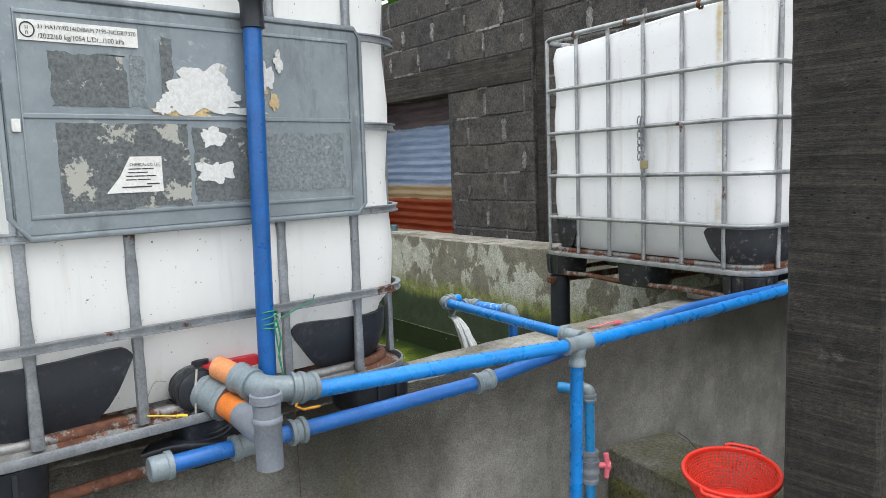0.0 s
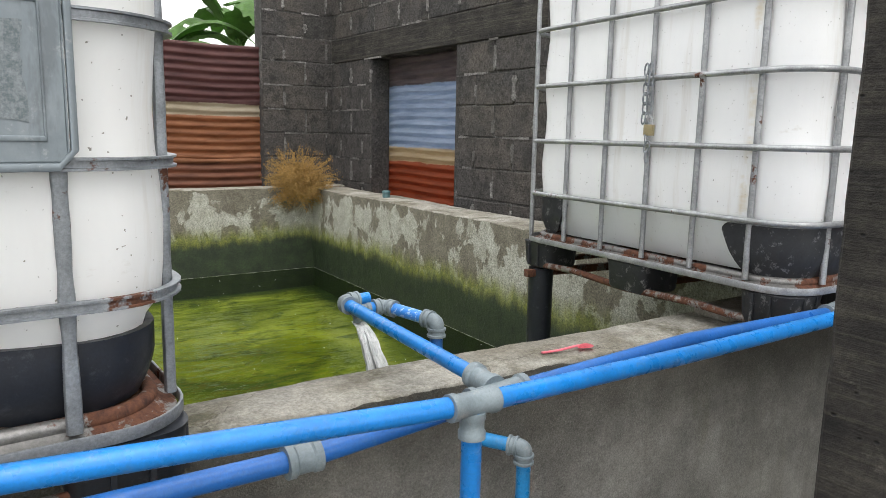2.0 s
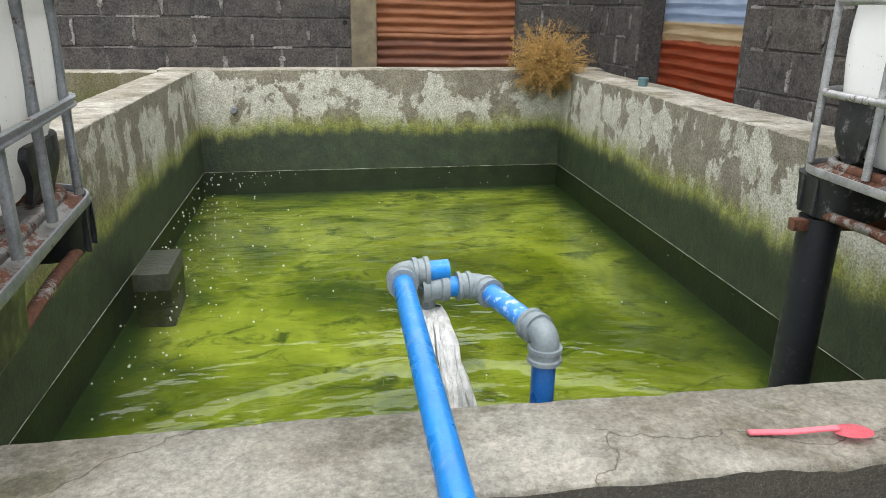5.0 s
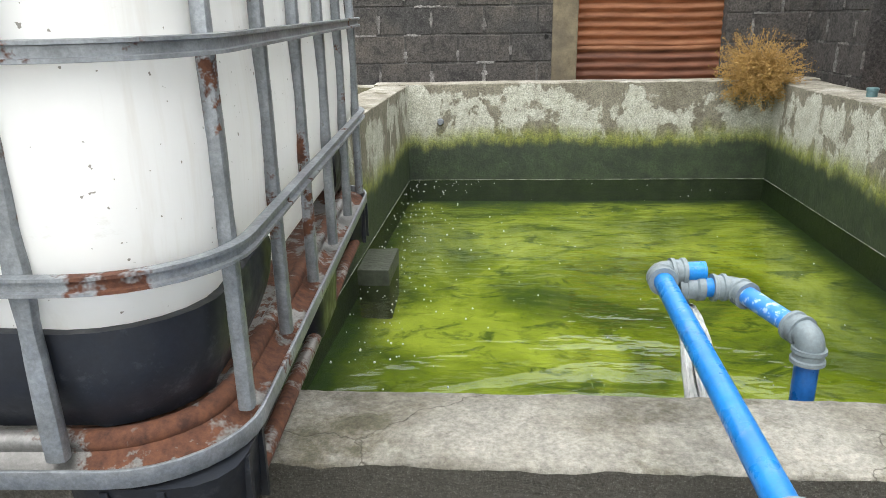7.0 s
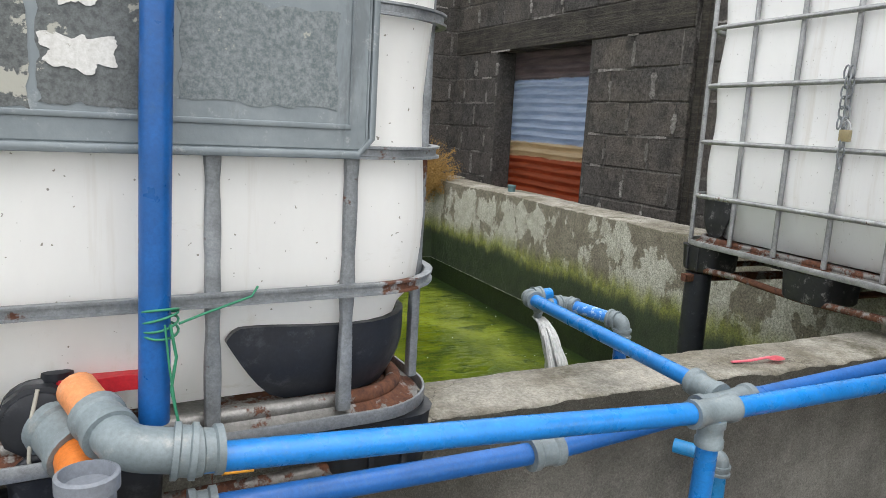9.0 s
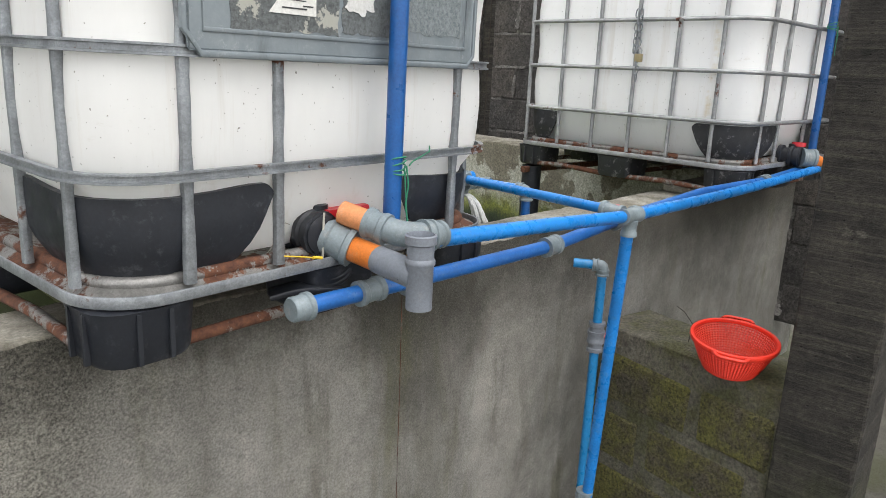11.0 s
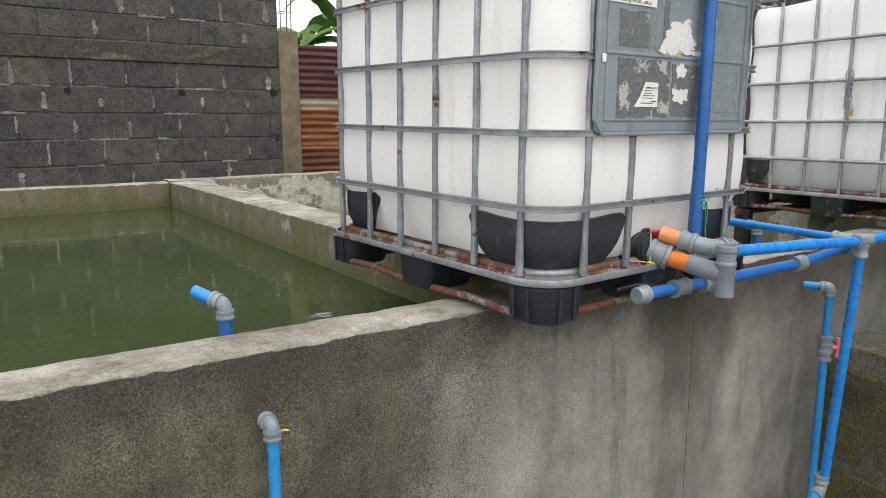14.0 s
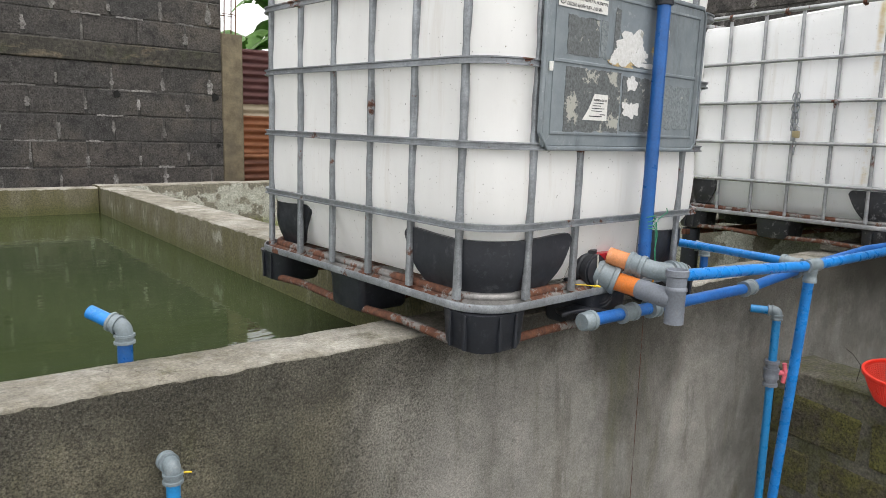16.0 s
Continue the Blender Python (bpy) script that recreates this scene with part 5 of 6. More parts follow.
def build_lower_line():
    p = thing("drain_line_pipe", pose(0, 0, 0), "duller blue plastic pipe with grey couplings and an end cap", "pipe")
    a = Vector((0.365, -0.03, 0.958))
    straight("pipe", [a, (0.8, -0.046, 0.959), (1.155, -0.058, 0.960), (1.53, -0.066, 0.991), (2.05, -0.085, 1.020), (2.65, -0.10, 1.012), (3.05, -0.115, 1.03)], R1 * 0.97, make_plastic("weathered_blue_pipe", (0.018, 0.140, 0.47), 0.4, (0.10, 0.20, 0.36), 0.5, 0.3), "", p)
    f = bmesh.new()
    add_lathe(f, [(R1 * 0.8, 0), (R1 + 0.004, 0.0), (R1 + 0.007, 0.004), (R1 + 0.007, 0.03), (R1 + 0.010, 0.032), (R1 + 0.010, 0.042), (R1 * 0.9, 0.044)], along((0.335, -0.030, 0.958), (0.8, -0.034, 0.957)))
    part("end_cap", f, GREY_PIPE, p, "grey end cap")
    for x, y, z, h in ((0.525, -0.035, 0.958, 0.03), (1.150, -0.058, 0.960, 0.028), (2.64, -0.10, 1.012, 0.03)):
        f = bmesh.new()
        add_socket(f, (x - h, y, z - 0.001), (x + h, y, z + 0.001), R1 + 0.006, 0.003)
        part("coupling", f, GREY_PIPE, p)
    f = bmesh.new()
    add_socket(f, (1.470, -0.064, 0.986), (1.595, -0.068, 0.995), R1 + 0.006, 0.004)
    add_socket(f, (1.530, -0.058, 1.000), (1.533, 0.012, 1.007), RB + 0.006, 0.004)
    part("tee", f, GREY_PIPE, p, "grey pipe tee")
    f = bmesh.new()
    add_socket(f, (0.62, -0.039, 0.958), (0.655, -0.040, 0.958), R1 + 0.007, 0.004)
    part("coupling", f, GREY_PIPE, p)


build_lower_line()


def build_riser(x, y, z0, z1, label, tie_z, lean=0.0):
    p = thing("riser_pipe", pose(x, y, 0), label, "pipe", "tank risers")
    straight("pipe", [(0.006 - lean, 0, z0), (0, 0, (z0 + z1) / 2), (lean - 0.004, 0.002, z1)], RR, BLUE_DARK, "", p)
    f = bmesh.new()
    add_lathe(f, [(RR, 0), (RR + 0.005, 0.002), (RR + 0.005, 0.05), (RR + 0.008, 0.056), (RR + 0.008, 0.085), (RR + 0.002, 0.092), (RR + 0.002, 0.13), (RR * 0.8, 0.132)], pose(lean - 0.004, 0.002, z1 - 0.05))
    part("valve_collar", f, BLACK, p, "dark valve collar")
    h = bmesh.new()
    add_sweep(h, rounded([(-0.055, -0.03, z1 + 0.028), (0.0, -0.036, z1 + 0.03), (0.055, -0.03, z1 + 0.026)], 0.01), 0.010)
    add_lathe(h, [(0.012, 0), (0.022, 0.002), (0.022, 0.022), (0.016, 0.026)], along((lean - 0.004, -0.018, z1 + 0.026), (lean - 0.004, -0.09, z1 + 0.028)))
    part("tap_handle", h, make_plastic("dusty_pink_tap", (0.42, 0.30, 0.28), 0.6), p, "faded pink tap handle")
    twine = thing("twine_tie", pose(x, y, tie_z), "green plastic twine tying a pipe to the cage", "twine", "twine ties")
    t = bmesh.new()
    for k in range(4):
        ring = [((RR + 0.003) * math.cos(a), (RR + 0.003) * math.sin(a), -0.012 + 0.008 * k + 0.006 * math.sin(a + k)) for a in (math.tau * i / 20 for i in range(20))]
        add_sweep(t, ring, 0.0015, True)
    add_sweep(t, [(0.02, -0.02, 0.0), (0.05, 0.0, 0.004), (0.11, 0.01, 0.02), (0.12, 0.02, 0.03)], 0.0015)
    add_sweep(t, [(0.01, -0.022, 0), (0.016, -0.023, -0.04), (0.010, -0.022, -0.08), (0.018, -0.023, -0.125)], 0.0018)
    add_sweep(t, [(0.004, -0.022, 0), (0.008, -0.023, -0.05), (0.014, -0.023, -0.10)], 0.0014)
    part("twine", t, GREEN_ROPE, twine)


build_riser(0.590, -0.036, 1.085, 1.845, "dark blue riser pipe tied to the tank cage", 1.212, 0.014)
build_riser(3.19, -0.115, 1.08, 2.1, "dark blue riser pipe tied to the far tank's cage", 1.66)


def build_outlet(m, label, full=True):
    """A tank's outlet: black valve, red lever, grey sockets, orange pipes."""
    o = thing("tank_outlet_valve", m, label, "valve", "tank outlets")
    v = bmesh.new()
    add_lathe(v, [(0.030, 0), (0.048, 0.004), (0.048, 0.022), (0.038, 0.026), (0.038, 0.05), (0.046, 0.054), (0.046, 0.066), (0.040, 0.07), (0.040, 0.10), (0.032, 0.102)], along((0.0, 0.055, 0), (0.0, -0.3, 0)))
    part("body", v, BLACK, o, "black valve body")
    nut = bmesh.new()
    add_lathe(nut, [(0.030, 0), (0.047, 0.002), (0.047, 0.018), (0.030, 0.020)], along((0.0, -0.022, 0), (0.0, -0.3, 0)), 10)
    part("union_nut", nut, BLACK, o, "black ribbed union nut")
    neck = bmesh.new()
    add_lathe(neck, [(0.020, 0), (0.020, 0.028), (0.014, 0.03)], pose(0.02, 0.0, 0.025))
    part("stem", neck, BLACK, o)
    lev = bmesh.new()
    outline = [(-0.045, -0.020), (-0.03, -0.030), (0.0, -0.026), (0.045, -0.015), (0.075, -0.020), (0.088, -0.008), (0.085, 0.010), (0.060, 0.016), (0.0, 0.024), (-0.035, 0.026), (-0.05, 0.008)]
    for _ in range(2):
        outline = [q for p, n in zip(outline, outline[1:] + outline[:1]) for q in ((0.75 * p[0] + 0.25 * n[0], 0.75 * p[1] + 0.25 * n[1]), (0.25 * p[0] + 0.75 * n[0], 0.25 * p[1] + 0.75 * n[1]))]
    lo = [lev.verts.new((x, y * 1.15, 0.058)) for x, y in outline]
    hi = [lev.verts.new((x * 0.98, y * 1.1, 0.078 - 0.05 * max(0, x - 0.03) * 0.3)) for x, y in outline]
    lev.faces.new(lo[::-1])
    lev.faces.new(hi)
    for i in range(len(lo)):
        lev.faces.new((lo[i], lo[(i + 1) % len(lo)], hi[(i + 1) % len(lo)], hi[i]))
    bmesh.ops.bevel(lev, geom=lev.edges[:], offset=0.002, segments=2, affect="EDGES")
    part("lever", lev, RED, o, "red valve lever").matrix_basis = pose(0.060, 0.0, -0.034, 0, 1, -4) if full else pose(0.048, -0.012, -0.016, 0, 4, 14)
    if not full:
        f = bmesh.new()
        add_socket(f, (0.0, -0.04, 0), (0.045, -0.085, -0.005), 0.04, 0.004)
        part("socket", f, GREY_PIPE, o)
        part("pipe", sweep([(0.03, -0.07, -0.004), (0.10, -0.10, -0.025)], 0.03), ORANGE, o, "orange plastic pipe")
        f = bmesh.new()
        add_socket(f, (0.085, -0.095, -0.02), (0.14, -0.115, -0.04), 0.036, 0.004)
        part("reducer", f, GREY_PIPE, o)
        return o
    # lower line: socket, orange pipe, grey branch into the upright tube
    f = bmesh.new()
    add_socket(f, (0.016, -0.030, -0.008), (0.044, -0.082, -0.027), 0.036, 0.004)
    part("socket", f, GREY_PIPE, o)
    part("pipe", sweep([(0.038, -0.070, -0.024), (0.050, -0.170, -0.038)], 0.0262), ORANGE, o, "orange plastic pipe")
    part("branch", sweep([(0.048, -0.152, -0.036), (0.052, -0.255, -0.047)], 0.0275), GREY_TUBE, o)
    t = bmesh.new()
    add_lathe(t, [(0.022, 0), (0.0250, 0.001), (0.0255, 0.085), (0.0285, 0.089), (0.0285, 0.096), (0.0255, 0.100), (0.0262, 0.125), (0.0300, 0.128), (0.0300, 0.143), (0.026, 0.145), (0.0240, 0.130)], pose(0.052, -0.262, -0.110))
    part("upright_tube", t, GREY_TUBE, o, "grey upright overflow tube")
    # upper line: orange stub, grey bend, reducer to the blue pipe
    part("pipe", sweep([(0.042, -0.050, 0.042), (0.072, -0.132, 0.022)], 0.0240), ORANGE_FADED, o, "orange plastic pipe, faded")
    f = bmesh.new()
    add_socket(f, (0.062, -0.104, 0.028), (0.077, -0.146, 0.018), 0.0285, 0.0035)
    add_sweep(f, rounded([(0.072, -0.132, 0.022), (0.090, -0.172, 0.012), (0.155, -0.184, 0.003)], 0.05, 6), 0.0262)
    part("bend", f, GREY_PIPE, o, "grey pipe bend")
    f = bmesh.new()
    add_socket(f, (0.138, -0.181, 0.005), (0.164, -0.184, 0.002), 0.0295, 0.0035)
    add_socket(f, (0.160, -0.184, 0.002), (0.192, -0.183, 0.0), 0.0258, 0.0035)
    part("reducer", f, GREY_PIPE, o, "grey pipe reducer")
    # skirt of the valve, wire and cord
    s = bmesh.new()
    add_sweep(s, rounded([(-0.10, 0.0, -0.115), (-0.05, -0.03, -0.100), (0.00, -0.042, -0.108), (0.035, -0.045, -0.118)], 0.03), slab(0.06, 0.012, 0.004), False, (0, 0, 1))
    part("skirt", s, BLACK, o, "black plastic skirt under the valve")
    c = bmesh.new()
    add_sweep(c, [(0.0, -0.045, 0.045), (-0.008, -0.052, 0.01), (-0.012, -0.056, -0.04), (-0.010, -0.05, -0.085)], 0.0024)
    add_sweep(c, rounded([(-0.05, 0.0, 0.02), (-0.075, -0.012, 0.03), (-0.10, -0.01, -0.02), (-0.12, 0.0, -0.04)], 0.02), 0.0009)
    part("cord", c, WHITE_ROPE, o, "pale tie cord")
    hose = bmesh.new()
    for k in range(3):
        add_sweep(hose, [(0.02 + 0.045 * math.cos(a), -0.045, -0.085 + 0.012 * k + 0.022 * math.sin(a)) for a in (math.tau * i / 18 for i in range(18))], 0.007, True)
    part("hose_coil", hose, BLACK, o, "coil of black hose")
    return o


build_outlet(pose(0.457, 0.070, 1.074), "black tank outlet with red lever, orange pipes and grey fittings")
build_outlet(pose(3.01, -0.08, 1.090), "far tank's outlet with red lever and orange pipe", False)


def build_pond_loop():
    p = thing("return_pipe", pose(-0.025, -0.036, 0.008), "blue splash-stained return pipe with grey elbows over the pond", "pipe")
    k = Mat("speckled_blue_pipe", 0.35)
    k.colour(k.mix(k.ramp(k.noise(85, 4, 0.7), (0.54, 0.0), (0.58, 0.85)), (0.035, 0.22, 0.66), (0.42, 0.58, 0.80)))
    z = 0.985
    a, b, c = Vector((1.632, 0.655, z)), Vector((1.708, 0.658, z)), Vector((1.762, 0.482, z - 0.010))
    straight("pipe", [a, b], RB, BLUE, "", p)
    straight("pipe", [b, c], RB, k.m, "", p)
    straight("drop_pipe", [c, (c.x, c.y, -0.16)], RB * 1.05, BLUE_DARK, "", p)
    part("elbow", elbow(b, a, c, RB + 0.003, 0.028), GREY_PIPE, p)
    part("elbow", elbow(c, b, (c.x, c.y, 0), RB + 0.004, 0.03), GREY_PIPE, p)
    f = bmesh.new()
    add_socket(f, (1.612, 0.653, z), (1.655, 0.656, z), RB + 0.003, 0.003)
    add_lathe(f, [(RB, 0), (RB, 0.02), (RB - 0.004, 0.03), (RB - 0.006, 0.055), (RB - 0.012, 0.056)], along((1.622, 0.652, z + 0.01), (1.630, 0.678, z - 0.07)))
    part("spout", f, GREY_PIPE, p, "grey spout")
    s, rnd = bmesh.new(), random.Random(8)
    for strand in range(24):
        ax, ay, ph = rnd.uniform(-1, 1), rnd.uniform(-1, 1), rnd.uniform(0, 9)
        end = rnd.uniform(0.7, 1.0)
        rings = []
        for i in range(31):
            q = end * i / 30
            spread = 0.009 + 0.062 * q
            c0 = Vector((1.630 + 0.09 * q, 0.668 - 0.17 * q ** 0.7, 0.948 - 0.75 * q * (0.30 + 0.70 * q)))
            c0 += Vector((ax * spread + 0.006 * math.sin(11 * q + ph), ay * spread + 0.006 * math.cos(9 * q + ph), 0))
            rr = (0.0055 + 0.007 * q) * (1 + 0.75 * noise.noise(Vector((ph, strand, q * 13))))
            rings.append([s.verts.new(c0 + Vector((math.cos(t), math.sin(t), 0)) * rr) for t in (math.tau * j / 7 for j in range(7))])
        for r1, r2 in zip(rings, rings[1:]):
            for j in range(7):
                s.faces.new((r1[j], r1[(j + 1) % 7], r2[(j + 1) % 7], r2[j]))
        s.faces.new(rings[0][::-1])
        s.faces.new(rings[-1])
    for _ in range(220):
        q, sp = rnd.uniform(0.45, 1.0), rnd.gauss(0, 0.032)
        bmesh.ops.create_icosphere(s, subdivisions=1, radius=rnd.uniform(0.002, 0.006),
                                   matrix=pose(1.630 + 0.09 * q + sp, 0.668 - 0.17 * q ** 0.7 + rnd.gauss(0, 0.024), 0.948 - 0.75 * q * (0.30 + 0.70 * q)))
    w = part("water_jet", s, STREAM)
    w.location = (-0.025, -0.036, 0.008)
    tagged(w, "white broken jet of water falling into the pond", "water jet")


build_pond_loop()


def build_thin_riser(x, y, z_top, z_low, wall_y, valve_z, label, r=0.0165, mat=BLUE_THIN, way=(-0.3, 0.185)):
    p = thing("wall_outlet_pipe", pose(x, y, 0), label, "pipe", "wall outlets")
    straight("pipe", [(0, 0, z_top), (0, 0, z_low)], r, mat, "", p)
    part("elbow", elbow((0, 0, z_top), (way[0], way[1], z_top), (0, 0, z_low), r + 0.003, 0.027), GREY_PIPE, p)
    straight("stub", [(way[0] * 0.06, way[1] * 0.06, z_top), (way[0] * 0.33, way[1] * 0.33, z_top + 0.002)], r, mat, "", p)
    if valve_z is not None:
        v = bmesh.new()
        add_socket(v, (0, 0, valve_z + 0.055), (0, 0, valve_z - 0.055), r + 0.009, 0.004)
        add_socket(v, (0, 0, valve_z + 0.022), (0, 0, valve_z - 0.022), r + 0.013, 0.002)
        part("valve_body", v, GREY_TUBE, p, "dark grey ball valve")
        h = bmesh.new()
        add_lathe(h, [(0.010, 0), (0.010, 0.03), (0.016, 0.032), (0.016, 0.045), (0.008, 0.047)], along((0.02, -0.012, valve_z), (0.06, -0.04, valve_z)))
        add_sweep(h, [(0.043, -0.032, valve_z - 0.042), (0.047, -0.036, valve_z), (0.043, -0.032, valve_z + 0.042)], 0.009)
        part("handle", h, PINK, p, "pink valve handle")
    return p


build_thin_riser(1.762, 0.115, 0.760, -0.27, 0.21, 0.495, "thin blue pipe with a pink-handled valve on the pond wall", way=(-0.17, 0.26))
build_thin_riser(-0.645, 0.250, 0.727, -0.30, 0.22, None, "blue pipe rising to an elbow set in the wall", 0.0148, BLUE_THIN, (-0.01, 0.17))


def build_pond_stub():
    p = thing("pond_inlet_pipe", pose(-0.665, 0.492, 0), "blue pipe standing in murky water, grey elbow at its top", "pipe")
    straight("pipe", [(0, 0, 0.70), (0, 0, 0.978)], 0.0172, BLUE_DARK, "", p)
    part("elbow", elbow((0, 0, 0.978), (0, 0, 0), (-0.27, 0.34, 1.13), 0.0195, 0.027), GREY_PIPE, p)
    straight("spout", [(-0.008, 0.010, 0.982), (-0.056, 0.070, 1.009)], 0.0165, BLUE, "", p)


build_pond_stub()


# ---------- chain and padlock on the far tank ----------
def build_chain():
    ch = thing("padlock_chain", pose(2.562, 0.487, 1.645), "galvanised chain with a small brass padlock", "chain")
    link = sweep([(0.0, 0.009 * math.cos(a), 0.019 * math.sin(a)) for a in (math.tau * i / 16 for i in range(16))], 0.0026, True)
    me = mesh_of("link", link, STEEL_A)
    rnd = random.Random(2)
    for side, n in ((0, 6), (1, 10)):
        for i in range(n):
            ob = new("link", me)
            ob.parent = ch
            ob.matrix_basis = pose(-0.012 - 0.003 * side, -0.018 * side + 0.01 + rnd.uniform(-0.003, 0.003), 0.03 - 0.030 * i, rnd.uniform(-10, 10), 0, 90 * (i % 2) + rnd.uniform(-14, 14))
    lock = part("padlock", box((-0.024, -0.032, -0.175), (-0.008, 0.002, -0.14), 0.004, 2), BRASS, ch, "worn brass padlock")
    part("shackle", sweep([(-0.016, -0.028, -0.145), (-0.016, -0.028, -0.125), (-0.016, -0.015, -0.112), (-0.016, -0.002, -0.125), (-0.016, -0.002, -0.145)], 0.003), STEEL_B, lock)
    for y in (0.25, 0.62, 0.93):
        tw = thing("wire_tie", pose(2.550 + 0.061 * y, -0.037 + y, 2.10), "twist of rusty wire on the cage rail", "wire", "wire ties")
        part("wire", sweep([(0.016 * math.cos(a), 0.004 * k, 0.016 * math.sin(a)) for k, a in ((i / 14, math.tau * i / 14) for i in range(52))], 0.0022), RUST, tw)


build_chain()


# the post that carries the far tank's back corner, and the steel bearers
def build_supports():
    s = thing("steel_support", pose(2.675, 1.085, 0), "black steel post standing in the pond under the tank", "post")
    post = bmesh.new()
    add_lathe(post, [(0.05, -0.16), (0.05, 0.936)], n=20)
    part("post", post, BLACK, s)
    part("bearer", sweep([(-0.08, 0.0, 0.918), (0.7, -0.1, 0.918)], slab(0.03, 0.03, 0.004)), RUST, s)
    blk = part("concrete_pad", box((2.66, 0.215, Z_TOP + 0.006), (3.54, 0.345, 0.939), 0.006, 1), COPING)
    tagged(blk, "weathered concrete pad under the far tank", "pad")


build_supports()


# ---------- small things ----------
def build_basket():
    b = thing("plastic_basket", pose(1.880, -0.322, 0.478, 4, -6, 0), "round scarlet plastic colander basket on the low wall", "basket")
    r0, r1, h = 0.080, 0.134, 0.112
    rad = lambda z: r0 + (r1 - r0) * (z / h) ** 0.8  # noqa: E731
    rim = bmesh.new()
    add_sweep(rim, [(rad(h) * math.cos(a), rad(h) * math.sin(a), h) for a in (math.tau * i / 48 for i in range(48))], slab(0.012, 0.016, 0.004), True, (0, 0, 1))
    part("rim", rim, SCARLET, b)
    net = bmesh.new()
    for k in range(72):
        a = math.tau * k / 72
        add_sweep(net, [(rad(z) * math.cos(a), rad(z) * math.sin(a), z) for z in (0.006, 0.03, 0.055, 0.085, h)], slab(0.0042, 0.003, 0.001), False)
    for i in range(13):
        z = 0.006 + 0.0078 * i
        add_sweep(net, [(rad(z) * math.cos(a), rad(z) * math.sin(a), z) for a in (math.tau * j / 48 for j in range(48))], slab(0.003, 0.0042, 0.001), True, (0, 0, 1))
    part("lattice", net, SCARLET, b)
    base = bmesh.new()
    add_lathe(base, [(0.01, 0.0), (r0, 0.0), (r0 + 0.002, 0.006), (r0 - 0.004, 0.006), (0.01, 0.004)], n=36)
    part("base", base, SCARLET, b)
    for a0 in (87, 267):
        pts = [(rad(h) * 1.0 + d, s) for d, s in ((0.0, -0.05), (0.022, -0.04), (0.024, 0.0), (0.022, 0.04), (0.0, 0.05))]
        m = pose(0, 0, 0, 0, 0, a0 - 90 + 20)
        part("handle", sweep(rounded([m @ Vector((x, y, h + 0.004)) for x, y in pts], 0.012), 0.0055), SCARLET, b)
    return b


build_basket()


def build_spoon():
    s = thing("plastic_spoon", pose(2.03, 0.268, Z_TOP + 0.004, 0, 0, -10) @ Matrix.Scale(0.74, 4), "pink plastic scoop spoon lying on the wall", "spoon")
    bm = bmesh.new()
    add_sweep(bm, [(-0.10, 0, 0.006), (-0.03, 0, 0.007), (0.03, 0.0, 0.014), (0.055, 0, 0.016)], slab(0.012, 0.006, 0.002), False, (0, 0, 1))
    part("handle", bm, PINK, s)
    bowl = bmesh.new()
    n, rows = 20, []
    for k in range(5):
        q = k / 4
        rows.append([bowl.verts.new((0.082 + 0.036 * q * math.cos(a), 0.022 * q * math.sin(a), 0.020 - 0.010 * q * q)) for a in (math.tau * i / n for i in range(n))] if k else [bowl.verts.new((0.082, 0, 0.020))])
    for i in range(n):
        bowl.faces.new((rows[0][0], rows[1][i], rows[1][(i + 1) % n]))
        for k in range(1, 4):
            bowl.faces.new((rows[k][i], rows[k + 1][i], rows[k + 1][(i + 1) % n], rows[k][(i + 1) % n]))
    bmesh.ops.solidify(bowl, geom=bowl.faces[:], thickness=0.002)
    part("bowl", bowl, PINK, s)


build_spoon()


def build_sunken_block():
    bm = box((0.645, 2.68, 0.0), (0.80, 3.03, 0.285), 0.012, 2)
    for v in bm.verts:
        v.co += Vector((noise.noise(v.co * 9), noise.noise(v.co * 11), 0.4 * noise.noise(v.co * 7))) * 0.012
    k = Mat("slimy_block", 0.55)
    k.colour(k.ramp(k.noise(14, 6, 0.7), (0.3, (0.016, 0.02, 0.012)), (0.7, (0.05, 0.058, 0.04))))
    tagged(part("concrete_block", bm, k.bump(k.noise(40, 5), 0.6, 0.01).m), "dark wet concrete block standing in the pond", "concrete block")
    bm = box((0.645, 2.68, -0.16), (0.80, 3.03, -0.002), 0.012, 2)
    tagged(part("concrete_block", bm, k.m), "submerged concrete block carrying another", "concrete block")


build_sunken_block()


def build_drains():
    f = bmesh.new()
    add_lathe(f, [(0.012, 0.03), (0.02, 0.03), (0.027, 0.0), (0.027, -0.02), (0.020, -0.022), (0.018, 0.02)], along((0.91, 5.06, 0.668), (0.91, 4.0, 0.668)))
    tagged(part("drain_stub", f, GREY_TUBE), "short grey drain pipe end in the far pond wall", "pipe")
    c = bmesh.new()
    add_lathe(c, [(0.03, 0), (0.03, 0.04), (0.034, 0.042), (0.034, 0.056), (0.028, 0.06)], pose(3.53, 3.86, Z_FAR))
    tagged(part("pipe_stub", c, TEAL), "small capped pipe stub on the pond wall", "pipe")


build_drains()


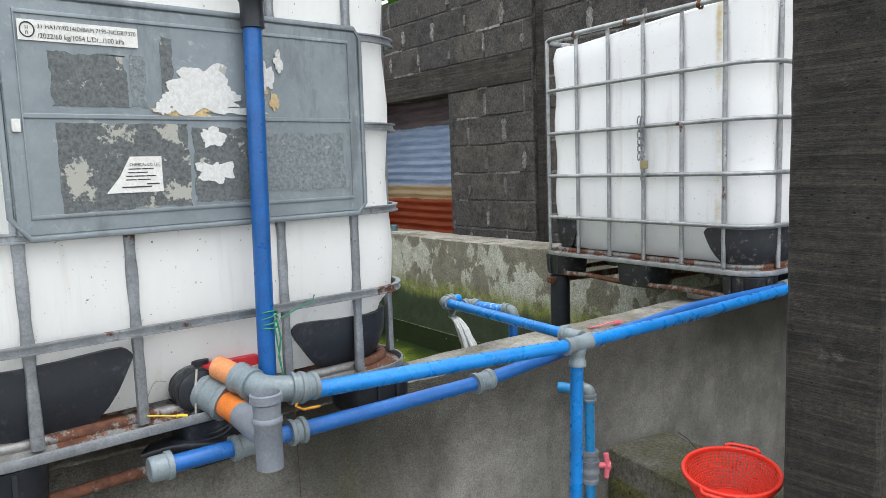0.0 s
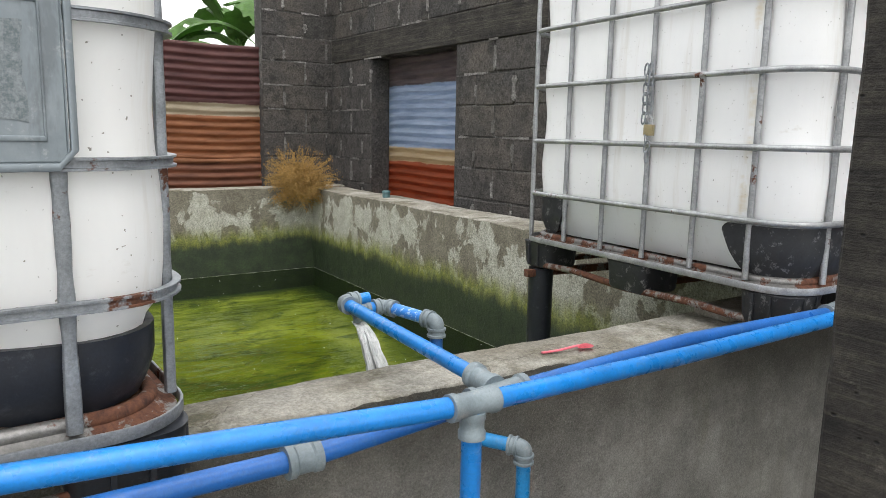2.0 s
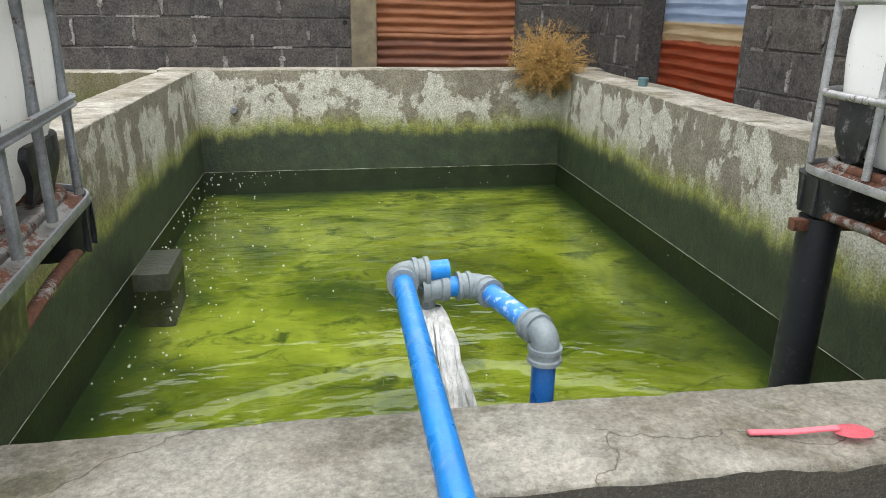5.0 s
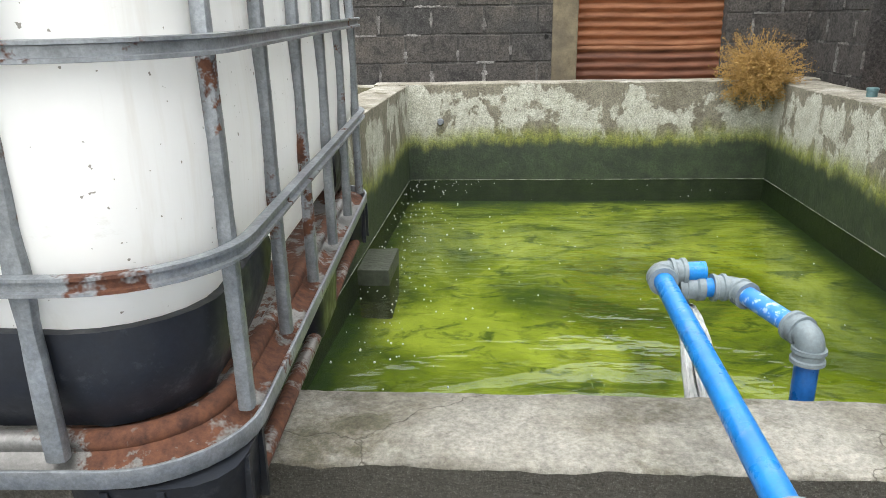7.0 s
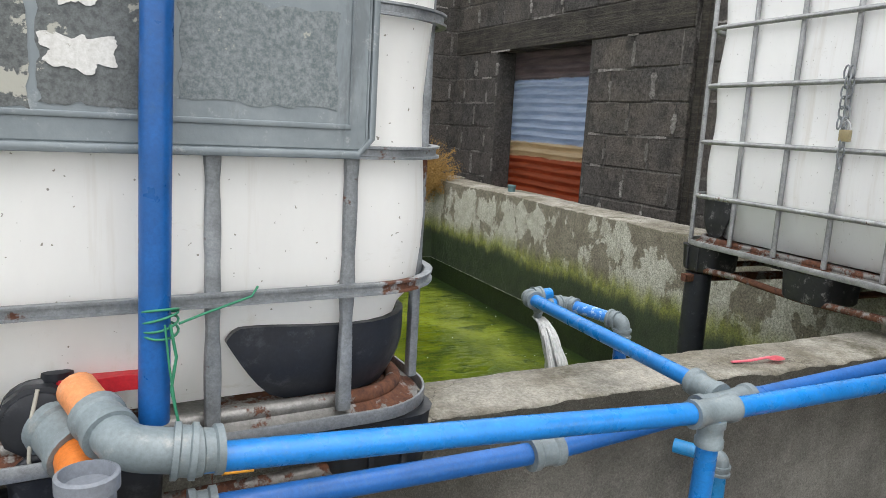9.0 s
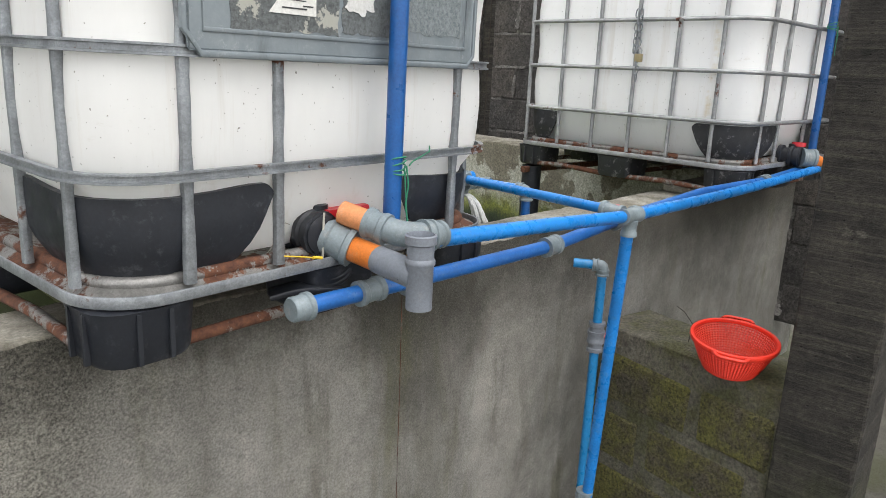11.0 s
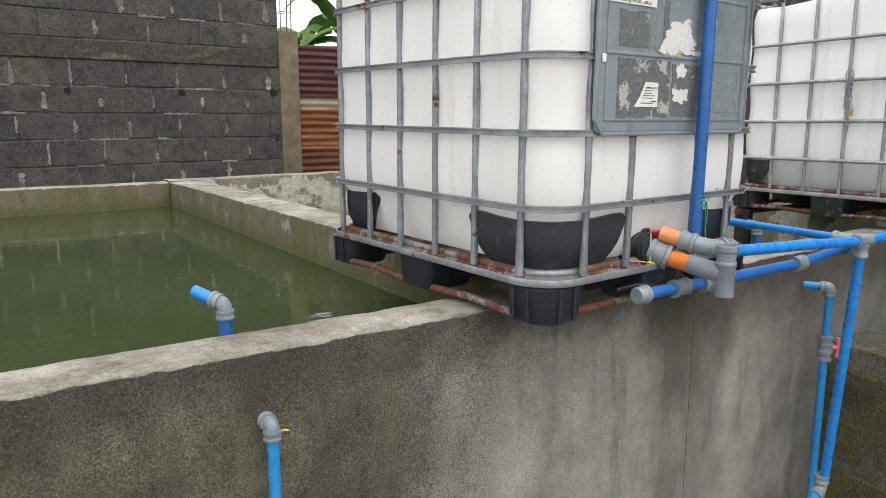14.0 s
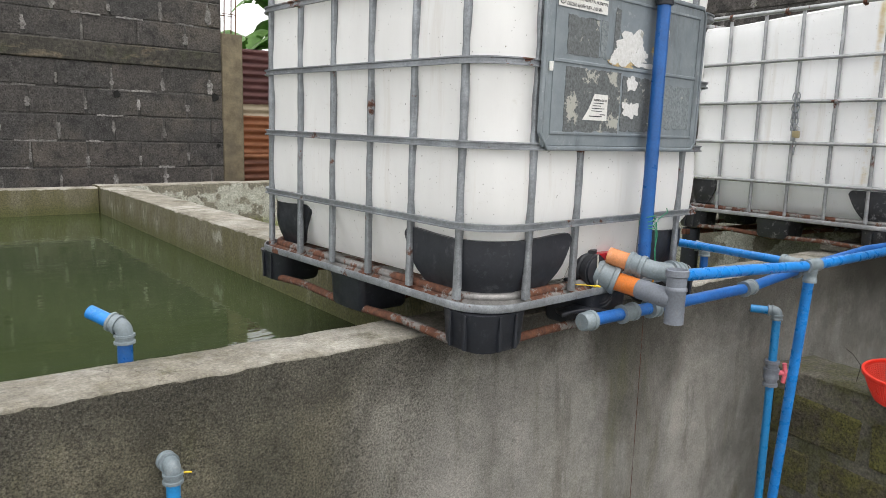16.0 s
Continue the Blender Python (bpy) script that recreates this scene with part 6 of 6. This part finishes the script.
def build_bush():
    b = thing("dry_bush", pose(3.30, 5.09, Z_FAR + 0.01), "dry straw-coloured bush rooted in the pond wall's corner", "bush")
    rnd = random.Random(11)
    stems, seeds = bmesh.new(), bmesh.new()
    tri = [(0.0016, 0), (-0.0008, 0.0014), (-0.0008, -0.0014)]
    for _ in range(760):
        a, e = rnd.uniform(0, math.tau), math.acos(rnd.uniform(-0.7, 1))
        d = Vector((math.sin(e) * math.cos(a), math.sin(e) * math.sin(a) - 0.25, math.cos(e)))
        length = rnd.uniform(0.20, 0.36) * (0.8 if d.z < 0 else 1)
        p, pts = Vector((rnd.uniform(-0.06, 0.02), -0.06 + rnd.uniform(-0.04, 0.04), 0.0 + rnd.uniform(-0.03, 0.06))), []
        for k in range(5):
            pts.append(p.copy())
            p = p + (d + Vector((rnd.uniform(-0.3, 0.3), rnd.uniform(-0.3, 0.3), rnd.uniform(-0.25, 0.25) - 0.06 * k))).normalized() * length / 4
        add_sweep(stems, pts, tri)
        for q in pts[2:]:
            for _ in range(8):
                c = q + Vector((rnd.gauss(0, 0.014), rnd.gauss(0, 0.014), rnd.gauss(0, 0.014)))
                u, v = Vector((rnd.gauss(0, 1), rnd.gauss(0, 1), rnd.gauss(0, 1))).normalized() * 0.010, Vector((rnd.gauss(0, 1), rnd.gauss(0, 1), rnd.gauss(0, 1))).normalized() * 0.0035
                vs = [seeds.verts.new(c + w) for w in (-u, v, u, -v)]
                seeds.faces.new(vs)
    tagged(part("stem", stems, DRY, b), kind="stuff")
    tagged(part("foliage", seeds, DRY, b), kind="stuff")


build_bush()


def banana_leaf(base, tip, width, droop, seed):
    bm, rnd = bmesh.new(), random.Random(seed)
    base, tip = Vector(base), Vector(tip)
    n, side = 22, (tip - base).cross(Vector((0, 0, 1))).normalized()
    rows = []
    for i in range(n + 1):
        q = i / n
        c = base.lerp(tip, q) + Vector((0, 0, droop * (4 * q * (1 - q)) - droop * 1.2 * q * q))
        w = width * math.sin(math.pi * min(1, q * 0.93 + 0.05)) ** 0.6 * (0.75 + 0.25 * rnd.random())
        rows.append([bm.verts.new(c + side * w * s + Vector((0, 0, -abs(s) * w * 0.35))) for s in (-1, -0.5, 0, 0.5, 1)])
    for a, b in zip(rows, rows[1:]):
        for j in range(4):
            if j in (1, 2) or rnd.random() > 0.12:
                bm.faces.new((a[j], b[j], b[j + 1], a[j + 1]))
    bmesh.ops.solidify(bm, geom=bm.faces[:], thickness=0.002)
    return bm


def build_banana(x, y, seed, lean, height=2.6):
    """A banana plant beyond the walls: sheathed stem and long torn leaves."""
    t = thing("banana_plant", pose(x, y, Z_GROUND), "green banana plant with torn leaves behind the wall", "tree", "banana plants")
    stem = bmesh.new()
    add_lathe(stem, [(0.13, 0), (0.12, 0.5), (0.10, height * 0.7), (0.06, height)], n=14)
    part("trunk", stem, LEAF, t)
    rnd = random.Random(seed)
    for k in range(9):
        a = math.tau * k / 9 + rnd.uniform(-0.3, 0.3)
        reach = rnd.uniform(0.9, 1.5)
        part("leaf", banana_leaf((0, 0, height - 0.1), (reach * math.cos(a) + lean, reach * math.sin(a), height + rnd.uniform(0.1, 0.9)), rnd.uniform(0.16, 0.26), rnd.uniform(0.15, 0.45), seed * 10 + k), LEAF, t)


build_banana(2.6, 7.6, 3, 0.0, 2.5)
build_banana(3.7, 7.9, 5, 0.1, 2.9)
build_banana(5.6, 6.6, 8, -0.2, 3.3)
build_banana(5.5, 5.6, 12, 0.0, 3.1)
build_banana(5.1, 5.3, 21, 0.1, 3.35)


def build_twigs_and_moss():
    tw = thing("dead_twig", pose(2.00, -0.13, 0.47) @ Matrix.Diagonal((0.62, 0.62, 0.62, 1)), "thin dark dead twigs sprouting behind the basket", "twig")
    part("twig", sweep([(0.04, 0.02, 0), (0.03, 0.0, 0.12), (-0.02, 0.04, 0.20), (-0.06, 0.07, 0.235)], 0.0022), TWIG, tw)
    part("twig", sweep([(0.06, -0.12, 0), (0.06, -0.20, 0.12), (0.05, -0.21, 0.20), (0.02, -0.19, 0.24)], 0.002), TWIG, tw)
    part("twig", sweep([(0.06, -0.18, 0.08), (0.07, -0.25, 0.17), (0.06, -0.27, 0.23)], 0.0017), TWIG, tw)
    rnd = random.Random(6)
    m = bmesh.new()
    for _ in range(900):
        x, y = rnd.uniform(1.42, 1.97), rnd.gauss(-0.62, 0.16)
        z = Z_GROUND + 0.015
        if x > 1.80:
            x = 1.797
            z = rnd.uniform(Z_GROUND, 0.05)
        c, h = Vector((x, y, z)), rnd.uniform(0.01, 0.028)
        d = Vector((rnd.gauss(0, 0.4), rnd.gauss(0, 0.4), 1)).normalized() * h
        s = Vector((rnd.gauss(0, 1), rnd.gauss(0, 1), 0)).normalized() * 0.006
        vs = [m.verts.new(p) for p in (c - s, c + s, c + d)]
        m.faces.new(vs)
    tagged(part("moss_tufts", m, MOSS), "bright green moss tufts at the foot of the low wall", "moss", kind="stuff")


build_twigs_and_moss()


def build_cords():
    w = thing("hanging_wire", pose(0.655, 0.0, 0), "thin rusty wire hanging down the wall", "wire")
    part("wire", sweep([(0, 0.0, 1.0), (0.002, 0.0, 0.7), (0.005, 0.004, 0.3), (0.006, 0.0, Z_GROUND)], 0.0009), RUST, w)
    y = thing("yellow_tag", pose(0.40, -0.01, 1.045), "yellow plastic tag on a cord", "tag")
    part("tag", sweep([(-0.002, -0.005, 0), (0.002, -0.005, 0), (0.006, -0.006, 0), (0.018, -0.008, -0.003)], 0.003), YELLOW, y)
    part("cord", sweep([(-0.05, 0.02, 0.006), (-0.025, 0.005, 0.004), (0.0, -0.005, 0.0)], 0.0015), YELLOW, y)
    o = thing("orange_string", pose(0.655, -0.012, 1.045), "short orange string knotted on the cage", "string")
    part("string", sweep([(0, 0, 0.012), (0.008, -0.008, -0.01), (-0.006, -0.006, -0.04), (0.01, -0.01, -0.05), (0.05, -0.01, -0.052)], 0.003), ORANGE_CORD, o)
    v = thing("wall_clip", pose(-0.616, 0.225, 0.708), "small yellow clip beside the wall outlet", "clip")
    part("clip", sweep([(-0.010, 0.02, 0), (0.002, 0.012, 0.002), (0.006, 0.012, 0.0)], 0.0022), YELLOW, v)


build_cords()
